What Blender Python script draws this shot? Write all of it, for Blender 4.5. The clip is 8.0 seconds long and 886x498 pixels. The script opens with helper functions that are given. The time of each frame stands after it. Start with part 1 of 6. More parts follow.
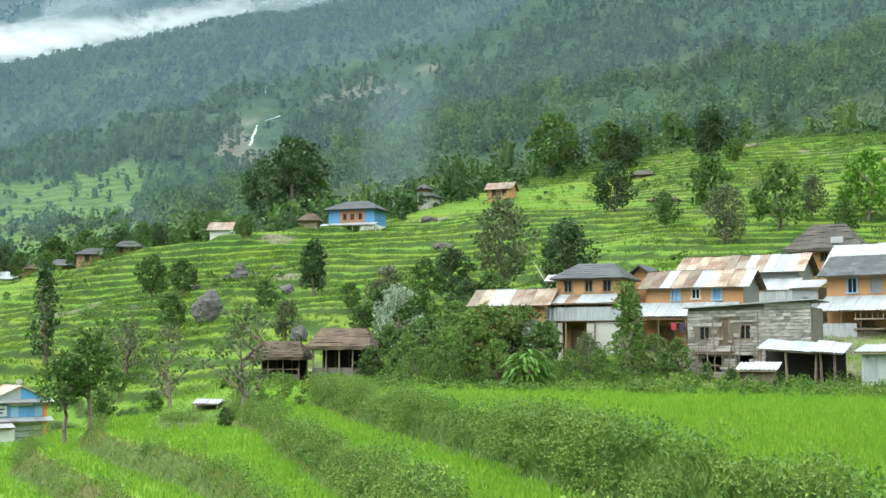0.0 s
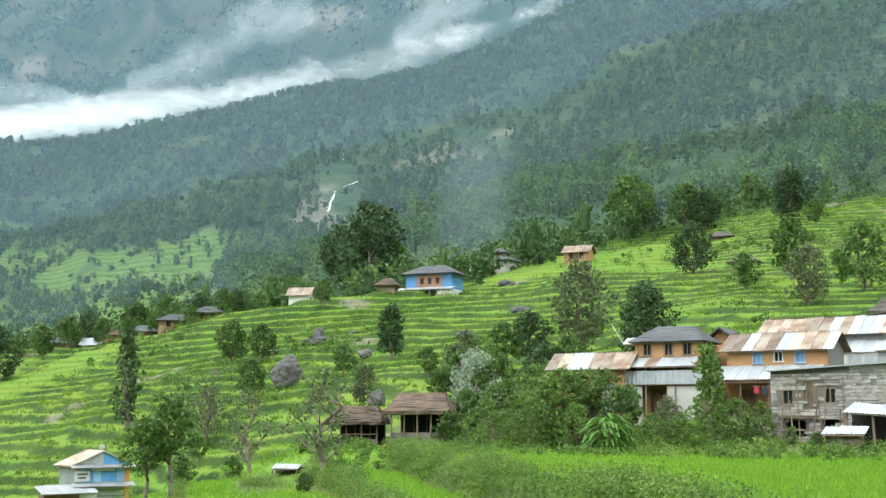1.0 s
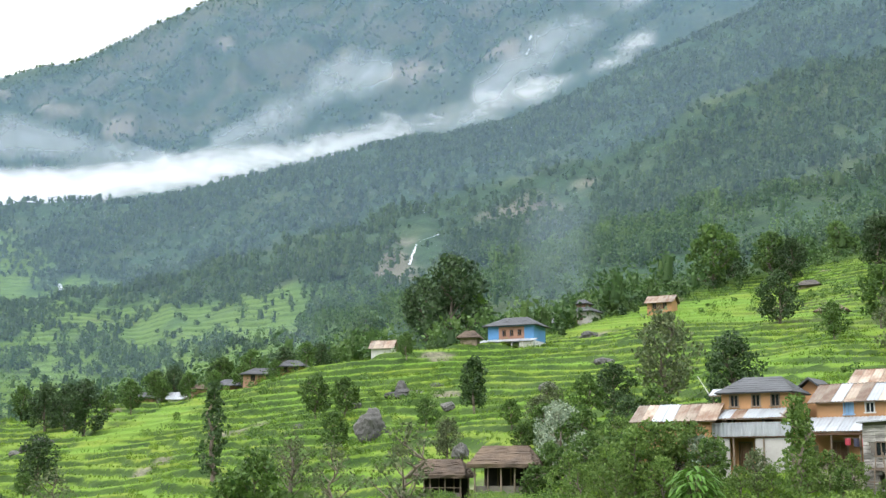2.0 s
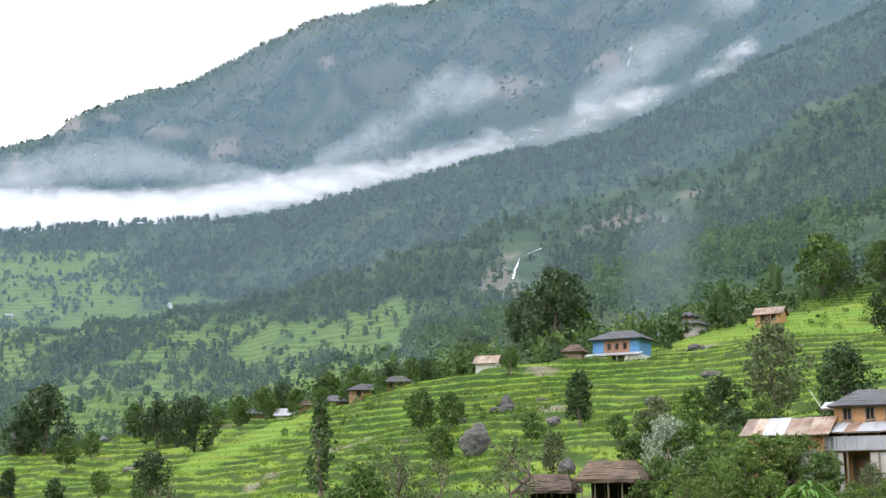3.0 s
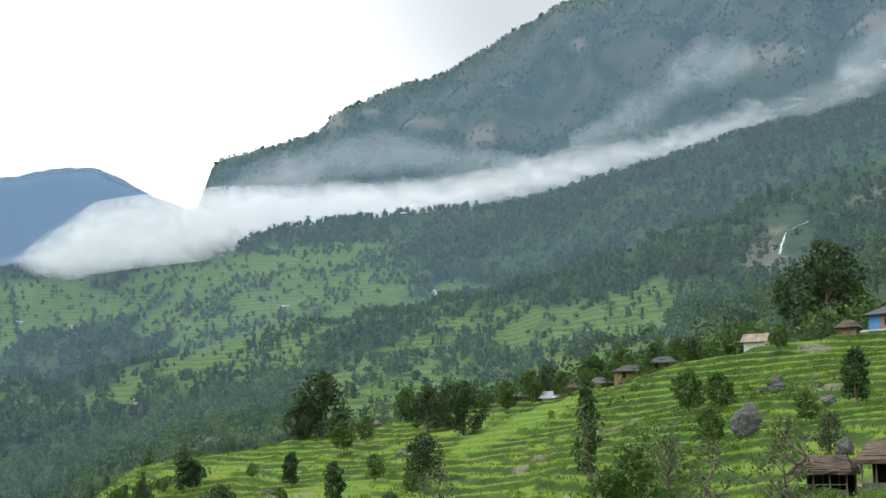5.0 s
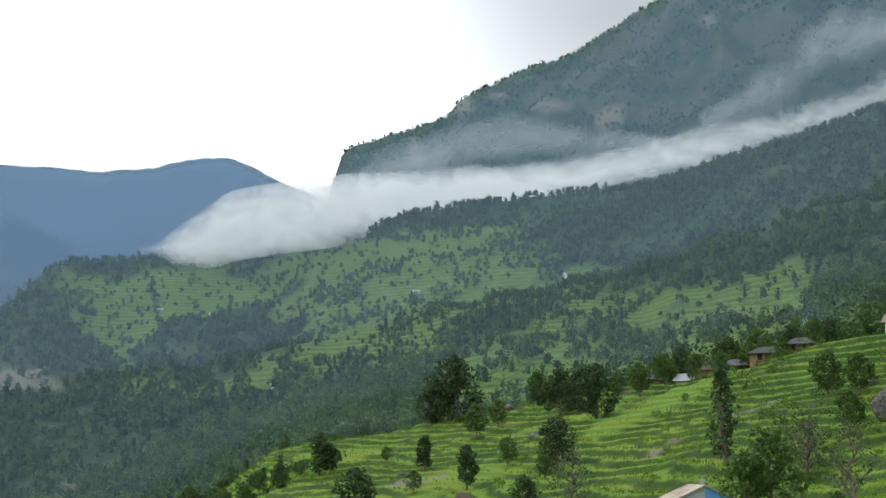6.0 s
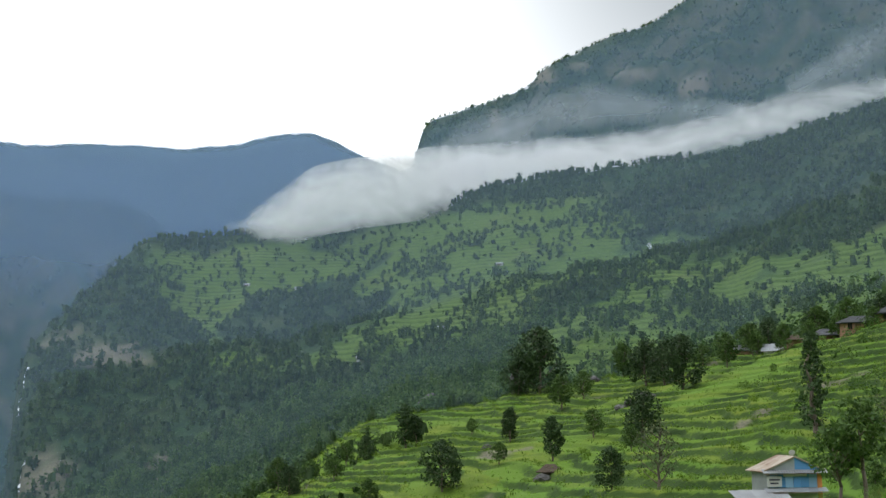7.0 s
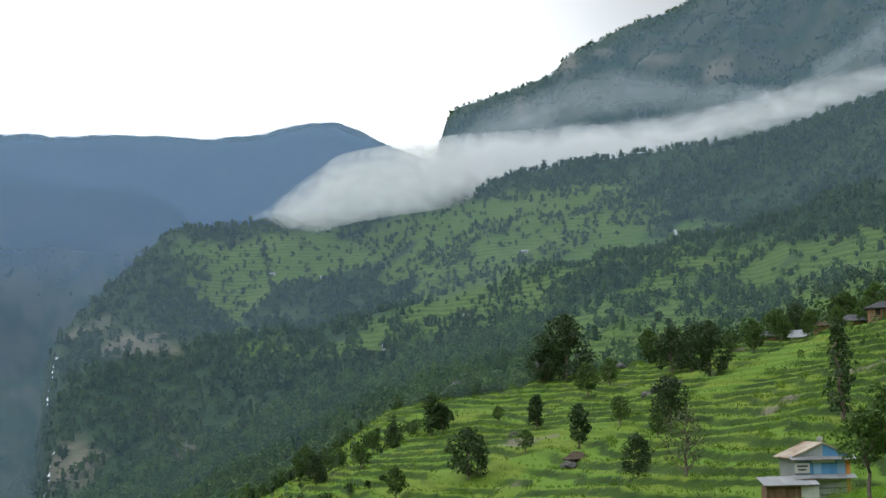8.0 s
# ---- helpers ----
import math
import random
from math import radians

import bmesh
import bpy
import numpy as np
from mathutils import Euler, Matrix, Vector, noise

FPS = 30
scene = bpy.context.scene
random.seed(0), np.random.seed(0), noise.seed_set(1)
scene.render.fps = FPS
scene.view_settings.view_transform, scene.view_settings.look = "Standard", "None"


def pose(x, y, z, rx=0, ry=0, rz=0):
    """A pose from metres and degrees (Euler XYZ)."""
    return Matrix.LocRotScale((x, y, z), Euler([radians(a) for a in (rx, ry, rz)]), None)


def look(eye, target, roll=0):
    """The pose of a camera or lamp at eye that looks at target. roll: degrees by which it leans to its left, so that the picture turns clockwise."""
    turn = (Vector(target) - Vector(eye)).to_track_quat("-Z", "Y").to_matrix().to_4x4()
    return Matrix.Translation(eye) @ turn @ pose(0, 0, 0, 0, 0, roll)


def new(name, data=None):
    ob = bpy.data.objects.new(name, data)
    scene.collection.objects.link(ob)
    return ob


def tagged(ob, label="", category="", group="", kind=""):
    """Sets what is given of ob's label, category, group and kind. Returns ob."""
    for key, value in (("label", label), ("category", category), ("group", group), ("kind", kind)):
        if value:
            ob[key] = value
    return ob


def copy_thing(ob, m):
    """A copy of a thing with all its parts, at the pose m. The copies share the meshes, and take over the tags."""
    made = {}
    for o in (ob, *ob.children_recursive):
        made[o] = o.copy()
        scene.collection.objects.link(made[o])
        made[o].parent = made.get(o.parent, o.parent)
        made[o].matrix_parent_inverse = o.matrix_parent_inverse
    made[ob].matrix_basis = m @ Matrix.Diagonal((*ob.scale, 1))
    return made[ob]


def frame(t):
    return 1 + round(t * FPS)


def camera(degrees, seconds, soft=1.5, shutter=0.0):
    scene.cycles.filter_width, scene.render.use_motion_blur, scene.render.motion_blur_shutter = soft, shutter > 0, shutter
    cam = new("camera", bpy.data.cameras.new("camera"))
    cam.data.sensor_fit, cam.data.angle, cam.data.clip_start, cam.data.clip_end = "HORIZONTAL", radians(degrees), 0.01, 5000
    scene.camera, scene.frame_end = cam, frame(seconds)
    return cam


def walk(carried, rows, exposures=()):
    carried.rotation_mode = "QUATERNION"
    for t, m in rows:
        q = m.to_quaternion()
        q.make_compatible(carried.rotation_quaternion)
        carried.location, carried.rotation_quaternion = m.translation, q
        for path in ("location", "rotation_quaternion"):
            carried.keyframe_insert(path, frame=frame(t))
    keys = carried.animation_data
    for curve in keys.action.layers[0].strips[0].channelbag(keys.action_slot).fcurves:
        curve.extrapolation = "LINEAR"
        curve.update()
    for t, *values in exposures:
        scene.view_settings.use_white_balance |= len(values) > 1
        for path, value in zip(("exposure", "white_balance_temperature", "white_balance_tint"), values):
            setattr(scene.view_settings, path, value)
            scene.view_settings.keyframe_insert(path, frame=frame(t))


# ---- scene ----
cam = camera(38.07, 8.0, soft=1.4)
EYE = Vector((0, 0, 10))


def aim(yaw, pitch, roll):
    """Pose of the camera at the roadside: compass turn to the right, upward tilt and lean, in degrees."""
    a, b = radians(yaw), radians(pitch)
    return look(EYE, EYE + Vector((math.sin(a) * math.cos(b), math.cos(a) * math.cos(b), math.sin(b))), roll)


walk(cam, [
    (0.0, aim(0.000, 4.600, 0.000)),
    (0.5, aim(-1.716, 6.023, -0.047)),
    (1.0, aim(-3.454, 7.451, -0.100)),
    (1.5, aim(-5.188, 8.867, -0.174)),
    (3.0, aim(-11.766, 10.463, -0.288)),
    (3.5, aim(-14.519, 10.280, -0.395)),
    (4.0, aim(-17.438, 10.107, -0.482)),
    (4.5, aim(-20.398, 9.936, -0.563)),
    (5.0, aim(-23.496, 9.762, -0.486)),
    (6.5, aim(-31.601, 8.588, -0.527)),
    (7.0, aim(-33.102, 7.889, -0.646)),
    (7.5, aim(-33.977, 7.473, -0.759)),
    (8.0, aim(-34.234, 7.371, -0.909)),
], exposures=[(0.0, 0.25, 6500, 3), (1.5, 0.22, 6500, 9), (3.0, 0.06, 6550, 20), (4.0, -0.26, 6550, 19), (5.0, -0.45, 6500, 12), (6.5, -0.92, 6450, 11), (8.0, -0.98, 6450, 11)])

# ---- light: high overcast, a soft sun behind the cloud ----
world = bpy.data.worlds.new("overcast_sky")
scene.world = world
world.use_nodes = True
wn, wl = world.node_tree.nodes, world.node_tree.links
wn.clear()
sky = wn.new("ShaderNodeTexSky")
sky.sky_type, sky.sun_disc = "NISHITA", False
sky.sun_elevation, sky.sun_rotation = radians(52), radians(-60)
clear = wn.new("ShaderNodeBackground")
clear.inputs["Strength"].default_value = 0.1
wl.new(sky.outputs[0], clear.inputs["Color"])
coord = wn.new("ShaderNodeTexCoord")
lump = wn.new("ShaderNodeTexNoise")
lump.inputs["Scale"].default_value, lump.inputs["Detail"].default_value = 1.6, 4
wl.new(coord.outputs["Generated"], lump.inputs["Vector"])
ramp = wn.new("ShaderNodeValToRGB")
ramp.color_ramp.elements[0].position, ramp.color_ramp.elements[0].color = 0.36, (0.72, 0.78, 0.82, 1)
ramp.color_ramp.elements[1].position, ramp.color_ramp.elements[1].color = 0.6, (0.97, 1.0, 1.0, 1)
wl.new(lump.outputs["Fac"], ramp.inputs["Fac"])
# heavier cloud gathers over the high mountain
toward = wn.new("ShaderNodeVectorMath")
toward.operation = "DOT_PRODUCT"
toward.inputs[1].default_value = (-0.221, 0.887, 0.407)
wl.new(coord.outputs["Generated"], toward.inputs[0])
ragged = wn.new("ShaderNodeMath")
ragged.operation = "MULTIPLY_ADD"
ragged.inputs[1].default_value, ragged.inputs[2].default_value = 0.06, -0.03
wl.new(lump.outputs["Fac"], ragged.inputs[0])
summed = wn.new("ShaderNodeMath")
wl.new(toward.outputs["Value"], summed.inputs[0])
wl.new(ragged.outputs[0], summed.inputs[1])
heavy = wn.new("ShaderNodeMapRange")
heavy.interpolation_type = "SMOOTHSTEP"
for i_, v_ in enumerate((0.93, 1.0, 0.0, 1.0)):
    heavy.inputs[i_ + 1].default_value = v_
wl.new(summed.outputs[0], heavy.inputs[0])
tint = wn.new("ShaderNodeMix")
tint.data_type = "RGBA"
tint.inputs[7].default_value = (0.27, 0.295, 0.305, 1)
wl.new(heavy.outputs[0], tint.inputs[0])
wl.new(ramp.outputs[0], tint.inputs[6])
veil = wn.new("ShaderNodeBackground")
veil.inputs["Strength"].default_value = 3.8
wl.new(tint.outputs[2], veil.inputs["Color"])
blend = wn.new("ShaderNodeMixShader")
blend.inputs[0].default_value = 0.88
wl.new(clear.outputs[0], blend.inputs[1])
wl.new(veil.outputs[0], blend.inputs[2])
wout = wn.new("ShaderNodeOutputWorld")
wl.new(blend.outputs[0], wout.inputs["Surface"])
sun = new("sun", bpy.data.lights.new("sun", "SUN"))
sun.data.energy, sun.data.angle, sun.data.color = 1.6, radians(14), (1.0, 0.96, 0.88)
sun.matrix_world = look((0, 0, 500), (330, 220, 0))


# ---- materials ----
def shader(name):
    m = bpy.data.materials.new(name)
    m.use_nodes = True
    n, l = m.node_tree.nodes, m.node_tree.links
    return m, n, l, n["Principled BSDF"]


def noise_node(n, l, scale, detail=4, kind="Object", rough=0.6):
    c = n.new("ShaderNodeTexCoord")
    t = n.new("ShaderNodeTexNoise")
    t.noise_dimensions = "4D"
    t.inputs["Scale"].default_value, t.inputs["Detail"].default_value, t.inputs["Roughness"].default_value = scale, detail, rough
    l.new(c.outputs[kind], t.inputs["Vector"])
    own = n.new("ShaderNodeObjectInfo")
    l.new(band(n, l, own.outputs["Random"], 0, 1, 0, 60), t.inputs["W"])
    return t.outputs["Fac"]


def mix(n, l, fac, a, b, mode="MIX"):
    k = n.new("ShaderNodeMix")
    k.data_type, k.blend_type = "RGBA", mode
    for sock, v in ((k.inputs[0], fac), (k.inputs[6], a), (k.inputs[7], b)):
        if isinstance(v, bpy.types.NodeSocket):
            l.new(v, sock)
        elif isinstance(v, (int, float)):
            sock.default_value = v
        else:
            sock.default_value = (*v, 1)
    return k.outputs[2]


def band(n, l, v, lo, hi, a=0.0, b=1.0):
    k = n.new("ShaderNodeMapRange")
    for i, q in enumerate((lo, hi, a, b)):
        k.inputs[i + 1].default_value = q
    l.new(v, k.inputs[0])
    return k.outputs[0]


def bumped(n, l, height, b, strength, dist):
    k = n.new("ShaderNodeBump")
    k.inputs["Strength"].default_value, k.inputs["Distance"].default_value = strength, dist
    l.new(height, k.inputs["Height"])
    l.new(k.outputs[0], b.inputs["Normal"])


def surface(name, base, dark, scale=3.0, rough=0.8, metal=0.0, stain=None, stain_at=(0.55, 0.7), bump=0.3, dist=0.02, vary=0.25, grain=None):
    """Weathered paint, plaster, wood or stone: two scales of variation, stains, relief, and a difference from piece to piece."""
    m, n, l, b = shader(name)
    big = noise_node(n, l, scale * 0.25)
    fine = noise_node(n, l, scale * 6, 6)
    col = mix(n, l, band(n, l, big, 0.35, 0.65), dark, base)
    col = mix(n, l, band(n, l, fine, 0.3, 0.7, 0.0, 0.45), col, dark)
    if stain:
        col = mix(n, l, band(n, l, noise_node(n, l, scale * 0.6, 5), stain_at[0], stain_at[1]), col, stain)
    if vary:
        info = n.new("ShaderNodeObjectInfo")
        h = n.new("ShaderNodeHueSaturation")
        l.new(band(n, l, info.outputs["Random"], 0, 1, 1 - vary, 1 + vary), h.inputs["Value"])
        l.new(col, h.inputs["Color"])
        col = h.outputs[0]
    l.new(col, b.inputs["Base Color"])
    b.inputs["Roughness"].default_value, b.inputs["Metallic"].default_value = rough, metal
    bumped(n, l, fine, b, bump, dist)
    return m


def leaf_material(name, low, high, thin=0.3, rough=0.55):
    """Foliage: each leaf or sprig a little different, light passing through it."""
    m, n, l, b = shader(name)
    g = n.new("ShaderNodeNewGeometry")
    info = n.new("ShaderNodeObjectInfo")
    col = mix(n, l, g.outputs["Random Per Island"], low, high)
    tone = n.new("ShaderNodeAttribute")
    tone.attribute_name = "tone"
    h = n.new("ShaderNodeHueSaturation")
    l.new(band(n, l, info.outputs["Random"], 0, 1, 0.8, 1.2), h.inputs["Value"])
    l.new(mix(n, l, tone.outputs["Fac"], col, (high[0] * 1.6, high[1] * 1.4, high[2] * 1.25)), h.inputs["Color"])
    l.new(h.outputs[0], b.inputs["Base Color"])
    b.inputs["Roughness"].default_value = rough
    b.inputs["Specular IOR Level"].default_value = 0.25
    tr = n.new("ShaderNodeBsdfTranslucent")
    l.new(h.outputs[0], tr.inputs["Color"])
    ms = n.new("ShaderNodeMixShader")
    ms.inputs[0].default_value = thin
    l.new(b.outputs[0], ms.inputs[1])
    l.new(tr.outputs[0], ms.inputs[2])
    l.new(ms.outputs[0], n["Material Output"].inputs["Surface"])
    return m


def mist_material(name, colour, density, scale, lo, hi, stretch=(1, 1, 1), detail=6, fray=1.7):
    """Thin mist: scatters light, mostly lets it through; 'cover' thins it out towards its rim."""
    m, n, l, b = shader(name)
    n.remove(b)
    c = n.new("ShaderNodeTexCoord")
    mp = n.new("ShaderNodeMapping")
    mp.inputs["Scale"].default_value = stretch
    l.new(c.outputs["Object"], mp.inputs["Vector"])
    t = n.new("ShaderNodeTexNoise")
    t.inputs["Scale"].default_value, t.inputs["Detail"].default_value, t.inputs["Roughness"].default_value = scale, detail, 0.62
    t.inputs["Distortion"].default_value = 0.4
    l.new(mp.outputs[0], t.inputs["Vector"])
    cov = n.new("ShaderNodeAttribute")
    cov.attribute_name = "cover"
    # rim cover lifts or lowers the threshold, so that the edge frays
    add = n.new("ShaderNodeMath")
    add.operation = "ADD"
    gain = n.new("ShaderNodeMath")
    gain.operation = "MULTIPLY"
    gain.inputs[1].default_value = fray
    l.new(t.outputs["Fac"], gain.inputs[0])
    l.new(gain.outputs[0], add.inputs[0])
    l.new(cov.outputs["Fac"], add.inputs[1])
    f = band(n, l, add.outputs[0], lo, hi, 0, density)
    d = n.new("ShaderNodeBsdfDiffuse")
    d.inputs["Color"].default_value = (*colour, 1)
    tl = n.new("ShaderNodeBsdfTranslucent")
    tl.inputs["Color"].default_value = (*colour, 1)
    both = n.new("ShaderNodeMixShader")
    l.new(d.outputs[0], both.inputs[1])
    l.new(tl.outputs[0], both.inputs[2])
    clear_ = n.new("ShaderNodeBsdfTransparent")
    ms = n.new("ShaderNodeMixShader")
    l.new(f, ms.inputs[0])
    l.new(clear_.outputs[0], ms.inputs[1])
    l.new(both.outputs[0], ms.inputs[2])
    l.new(ms.outputs[0], n["Material Output"].inputs["Surface"])
    return m


def ground_material():
    m, n, l, b = shader("hillside_ground")

    def attr(k):
        a = n.new("ShaderNodeAttribute")
        a.attribute_name = k
        return a.outputs["Fac"]
    big, mid, fine = (noise_node(n, l, s, 5) for s in (0.02, 0.16, 1.7))
    floor_ = mix(n, l, band(n, l, mid, 0.35, 0.65), (0.012, 0.032, 0.011), (0.024, 0.056, 0.019))
    floor_ = mix(n, l, band(n, l, big, 0.5, 0.68), floor_, (0.042, 0.062, 0.020))
    paddy = mix(n, l, band(n, l, big, 0.3, 0.7), (0.102, 0.212, 0.020), (0.142, 0.250, 0.026))
    paddy = mix(n, l, band(n, l, mid, 0.35, 0.75, 0, 0.5), paddy, (0.150, 0.240, 0.036))
    paddy = mix(n, l, band(n, l, fine, 0.4, 0.75, 0, 0.35), paddy, (0.058, 0.135, 0.017))
    ripe = mix(n, l, band(n, l, mid, 0.3, 0.7), (0.102, 0.166, 0.016), (0.164, 0.206, 0.022))
    ripe = mix(n, l, band(n, l, fine, 0.3, 0.75, 0, 0.6), ripe, (0.060, 0.112, 0.013))
    ripe = mix(n, l, band(n, l, attr("plot"), 0.15, 0.9), ripe, (0.090, 0.172, 0.018))
    paddy = mix(n, l, attr("crop"), paddy, ripe)
    verge = mix(n, l, band(n, l, fine, 0.35, 0.65), (0.035, 0.060, 0.014), (0.085, 0.125, 0.03))
    verge = mix(n, l, band(n, l, mid, 0.56, 0.7), verge, (0.125, 0.105, 0.05))
    # the grassy bank below each terrace's brink, its shade put into a darker colour
    wob = n.new("ShaderNodeMath")
    wob.operation = "MULTIPLY_ADD"
    wob.inputs[1].default_value = 0.26
    l.new(fine, wob.inputs[0])
    sway = n.new("ShaderNodeMath")
    sway.operation = "MULTIPLY_ADD"
    sway.inputs[1].default_value = 0.45
    l.new(noise_node(n, l, 0.32, 3), sway.inputs[0])
    l.new(attr("level"), sway.inputs[2])
    l.new(sway.outputs[0], wob.inputs[2])
    part_ = n.new("ShaderNodeMath")
    part_.operation = "FRACT"
    l.new(wob.outputs[0], part_.inputs[0])
    foot, brow = band(n, l, part_.outputs[0], 0.55, 0.64), band(n, l, part_.outputs[0], 0.80, 0.89, 1, 0)
    bank_shade_at = n.new("ShaderNodeMath")
    bank_shade_at.operation = "MULTIPLY"
    l.new(foot, bank_shade_at.inputs[0])
    l.new(brow, bank_shade_at.inputs[1])
    held = n.new("ShaderNodeMath")
    held.operation = "MULTIPLY"
    l.new(bank_shade_at.outputs[0], held.inputs[0])
    l.new(attr("terrace"), held.inputs[1])
    bank = mix(n, l, band(n, l, mid, 0.35, 0.65), (0.016, 0.040, 0.006), (0.044, 0.082, 0.012))
    bank = mix(n, l, band(n, l, big, 0.6, 0.75), bank, (0.075, 0.070, 0.034))
    stone = mix(n, l, band(n, l, fine, 0.3, 0.7), (0.09, 0.085, 0.07), (0.22, 0.20, 0.14))
    col = mix(n, l, attr("field"), floor_, paddy)
    col = mix(n, l, attr("riser"), col, verge)
    col = mix(n, l, held.outputs[0], col, bank)
    col = mix(n, l, attr("rock"), col, stone)
    l.new(col, b.inputs["Base Color"])
    b.inputs["Roughness"].default_value = 0.9
    b.inputs["Specular IOR Level"].default_value = 0.15
    bumped(n, l, fine, b, 0.7, 0.3)
    return m


GROUND = ground_material()
LEAF_DARK = leaf_material("dark_foliage", (0.0172, 0.0390, 0.0156), (0.0507, 0.0936, 0.0328))
LEAF_MID = leaf_material("foliage", (0.026, 0.064, 0.015), (0.088, 0.158, 0.036), 0.35)
LEAF_GREY = leaf_material("grey_foliage", (0.0468, 0.0702, 0.0351), (0.1170, 0.1482, 0.0702))
LEAF_BRIGHT = leaf_material("bright_foliage", (0.0468, 0.1248, 0.0156), (0.1170, 0.2418, 0.0312))
LEAF_FOREST = leaf_material("forest_foliage", (0.020, 0.052, 0.018), (0.052, 0.100, 0.034), 0.3)
LEAF_WOOD = leaf_material("broadleaf_wood", (0.019, 0.050, 0.015), (0.054, 0.104, 0.030), 0.3)
LEAF_LIGHT = leaf_material("light_foliage", (0.046, 0.100, 0.020), (0.128, 0.205, 0.048), 0.38)
LEAF_SILVER = leaf_material("silver_foliage", (0.10, 0.15, 0.10), (0.26, 0.32, 0.24), 0.3)
LEAF_RICE = leaf_material("rice_blades", (0.112, 0.230, 0.021), (0.156, 0.282, 0.030), 0.45)
LEAF_WEED = leaf_material("weeds", (0.042, 0.098, 0.018), (0.112, 0.192, 0.040), 0.3)
LEAF_TERRACE = leaf_material("terrace_grass", (0.060, 0.125, 0.014), (0.112, 0.190, 0.022), 0.4)
LEAF_STRAW = leaf_material("dry_grass", (0.09, 0.125, 0.024), (0.19, 0.205, 0.055), 0.4)
BARK = surface("bark", (0.16, 0.13, 0.10), (0.07, 0.055, 0.045), 4, 0.9)
OCHRE = surface("ochre_mud_plaster", (0.44, 0.24, 0.115), (0.33, 0.18, 0.085), 1.2, 0.9, stain=(0.36, 0.24, 0.15), stain_at=(0.6, 0.75), vary=0.06)
SLATE = surface("slate_roofing", (0.075, 0.08, 0.088), (0.032, 0.035, 0.04), 2, 0.75, vary=0.3)
RUST_TIN = surface("rusted_tin", (0.32, 0.28, 0.225), (0.20, 0.155, 0.115), 1.0, 0.7, 0.0, stain=(0.14, 0.08, 0.05), stain_at=(0.45, 0.62), vary=0.35)
WHITE_TIN = surface("bright_tin", (0.36, 0.385, 0.41), (0.25, 0.27, 0.29), 1.5, 0.6, 0.0, stain=(0.30, 0.27, 0.24), stain_at=(0.62, 0.75), vary=0.12)
GREY_TIN = surface("grey_tin", (0.34, 0.36, 0.38), (0.22, 0.23, 0.24), 1.5, 0.5, 0.3, vary=0.2)
STONE = surface("grey_stone", (0.42, 0.40, 0.37), (0.20, 0.19, 0.18), 3, 0.9, vary=0.32, bump=0.5)
MORTAR = surface("earth_mortar", (0.19, 0.17, 0.15), (0.10, 0.09, 0.08), 3, 0.95, vary=0)
BOULDER = surface("boulder_rock", (0.13, 0.125, 0.12), (0.04, 0.04, 0.04), 0.7, 0.9, stain=(0.25, 0.23, 0.21), stain_at=(0.6, 0.74), bump=0.8, dist=0.15, vary=0.15)
THATCH = surface("old_thatch", (0.14, 0.10, 0.068), (0.06, 0.043, 0.032), 3, 0.95, bump=0.9, dist=0.08, vary=0.2)
THATCH_GREY = surface("grey_thatch", (0.12, 0.105, 0.09), (0.05, 0.046, 0.042), 3, 0.95, bump=0.9, dist=0.08, vary=0.2)
WOOD = surface("weathered_wood", (0.26, 0.20, 0.15), (0.11, 0.085, 0.065), 4, 0.85, vary=0.3)
WOOD_BROWN = surface("brown_wood", (0.20, 0.115, 0.065), (0.10, 0.055, 0.035), 4, 0.8, vary=0.2)
BLUE = surface("blue_paint", (0.10, 0.29, 0.56), (0.07, 0.21, 0.43), 1.5, 0.7, vary=0.1)
BLUE_PALE = surface("pale_blue_paint", (0.27, 0.44, 0.63), (0.19, 0.33, 0.50), 1.5, 0.7, vary=0.15)
WHITE = surface("whitewash", (0.62, 0.63, 0.63), (0.45, 0.45, 0.44), 1.5, 0.85, stain=(0.42, 0.38, 0.33), stain_at=(0.6, 0.75), vary=0.08)
PINK = surface("pink_plaster", (0.36, 0.20, 0.14), (0.27, 0.15, 0.105), 1.5, 0.85, vary=0.05)
ORANGE = surface("orange_paint", (0.70, 0.29, 0.08), (0.52, 0.2, 0.06), 2, 0.8, vary=0.1)
GREY_PLASTER = surface("grey_plaster", (0.44, 0.43, 0.41), (0.28, 0.27, 0.26), 1.5, 0.9, stain=(0.2, 0.18, 0.16), stain_at=(0.6, 0.72), vary=0.1)
# near black: shade inside open sheds put into the colour; also dark battens
DARK = surface("interior_shade_and_batten", (0.035, 0.03, 0.027), (0.015, 0.014, 0.013), 2, 0.95, vary=0)
CLOTH_RED = surface("red_cloth", (0.45, 0.05, 0.08), (0.28, 0.03, 0.05), 5, 0.9, vary=0.3)
CLOTH_DARK = surface("dark_cloth", (0.05, 0.05, 0.09), (0.025, 0.025, 0.04), 5, 0.9, vary=0.3)
FALLS = surface("white_water", (0.85, 0.87, 0.88), (0.6, 0.64, 0.66), 0.6, 0.5, vary=0)
INK = surface("dark_sign_paint", (0.05, 0.06, 0.09), (0.03, 0.03, 0.05), 3, 0.7, vary=0)
GLASS, gn, gl, gb = shader("window_glass")
gb.inputs["Base Color"].default_value, gb.inputs["Roughness"].default_value = (0.02, 0.025, 0.03, 1), 0.12
CLOUD = mist_material("cloud_bank", (0.98, 0.99, 1.0), 0.94, 0.012, 0.92, 1.72, (1, 1, 1.6), 6, 1.8)
WISP = mist_material("cloud_wisp", (0.86, 0.90, 0.93), 0.6, 0.011, 0.9, 1.9, (1, 1, 1.3))
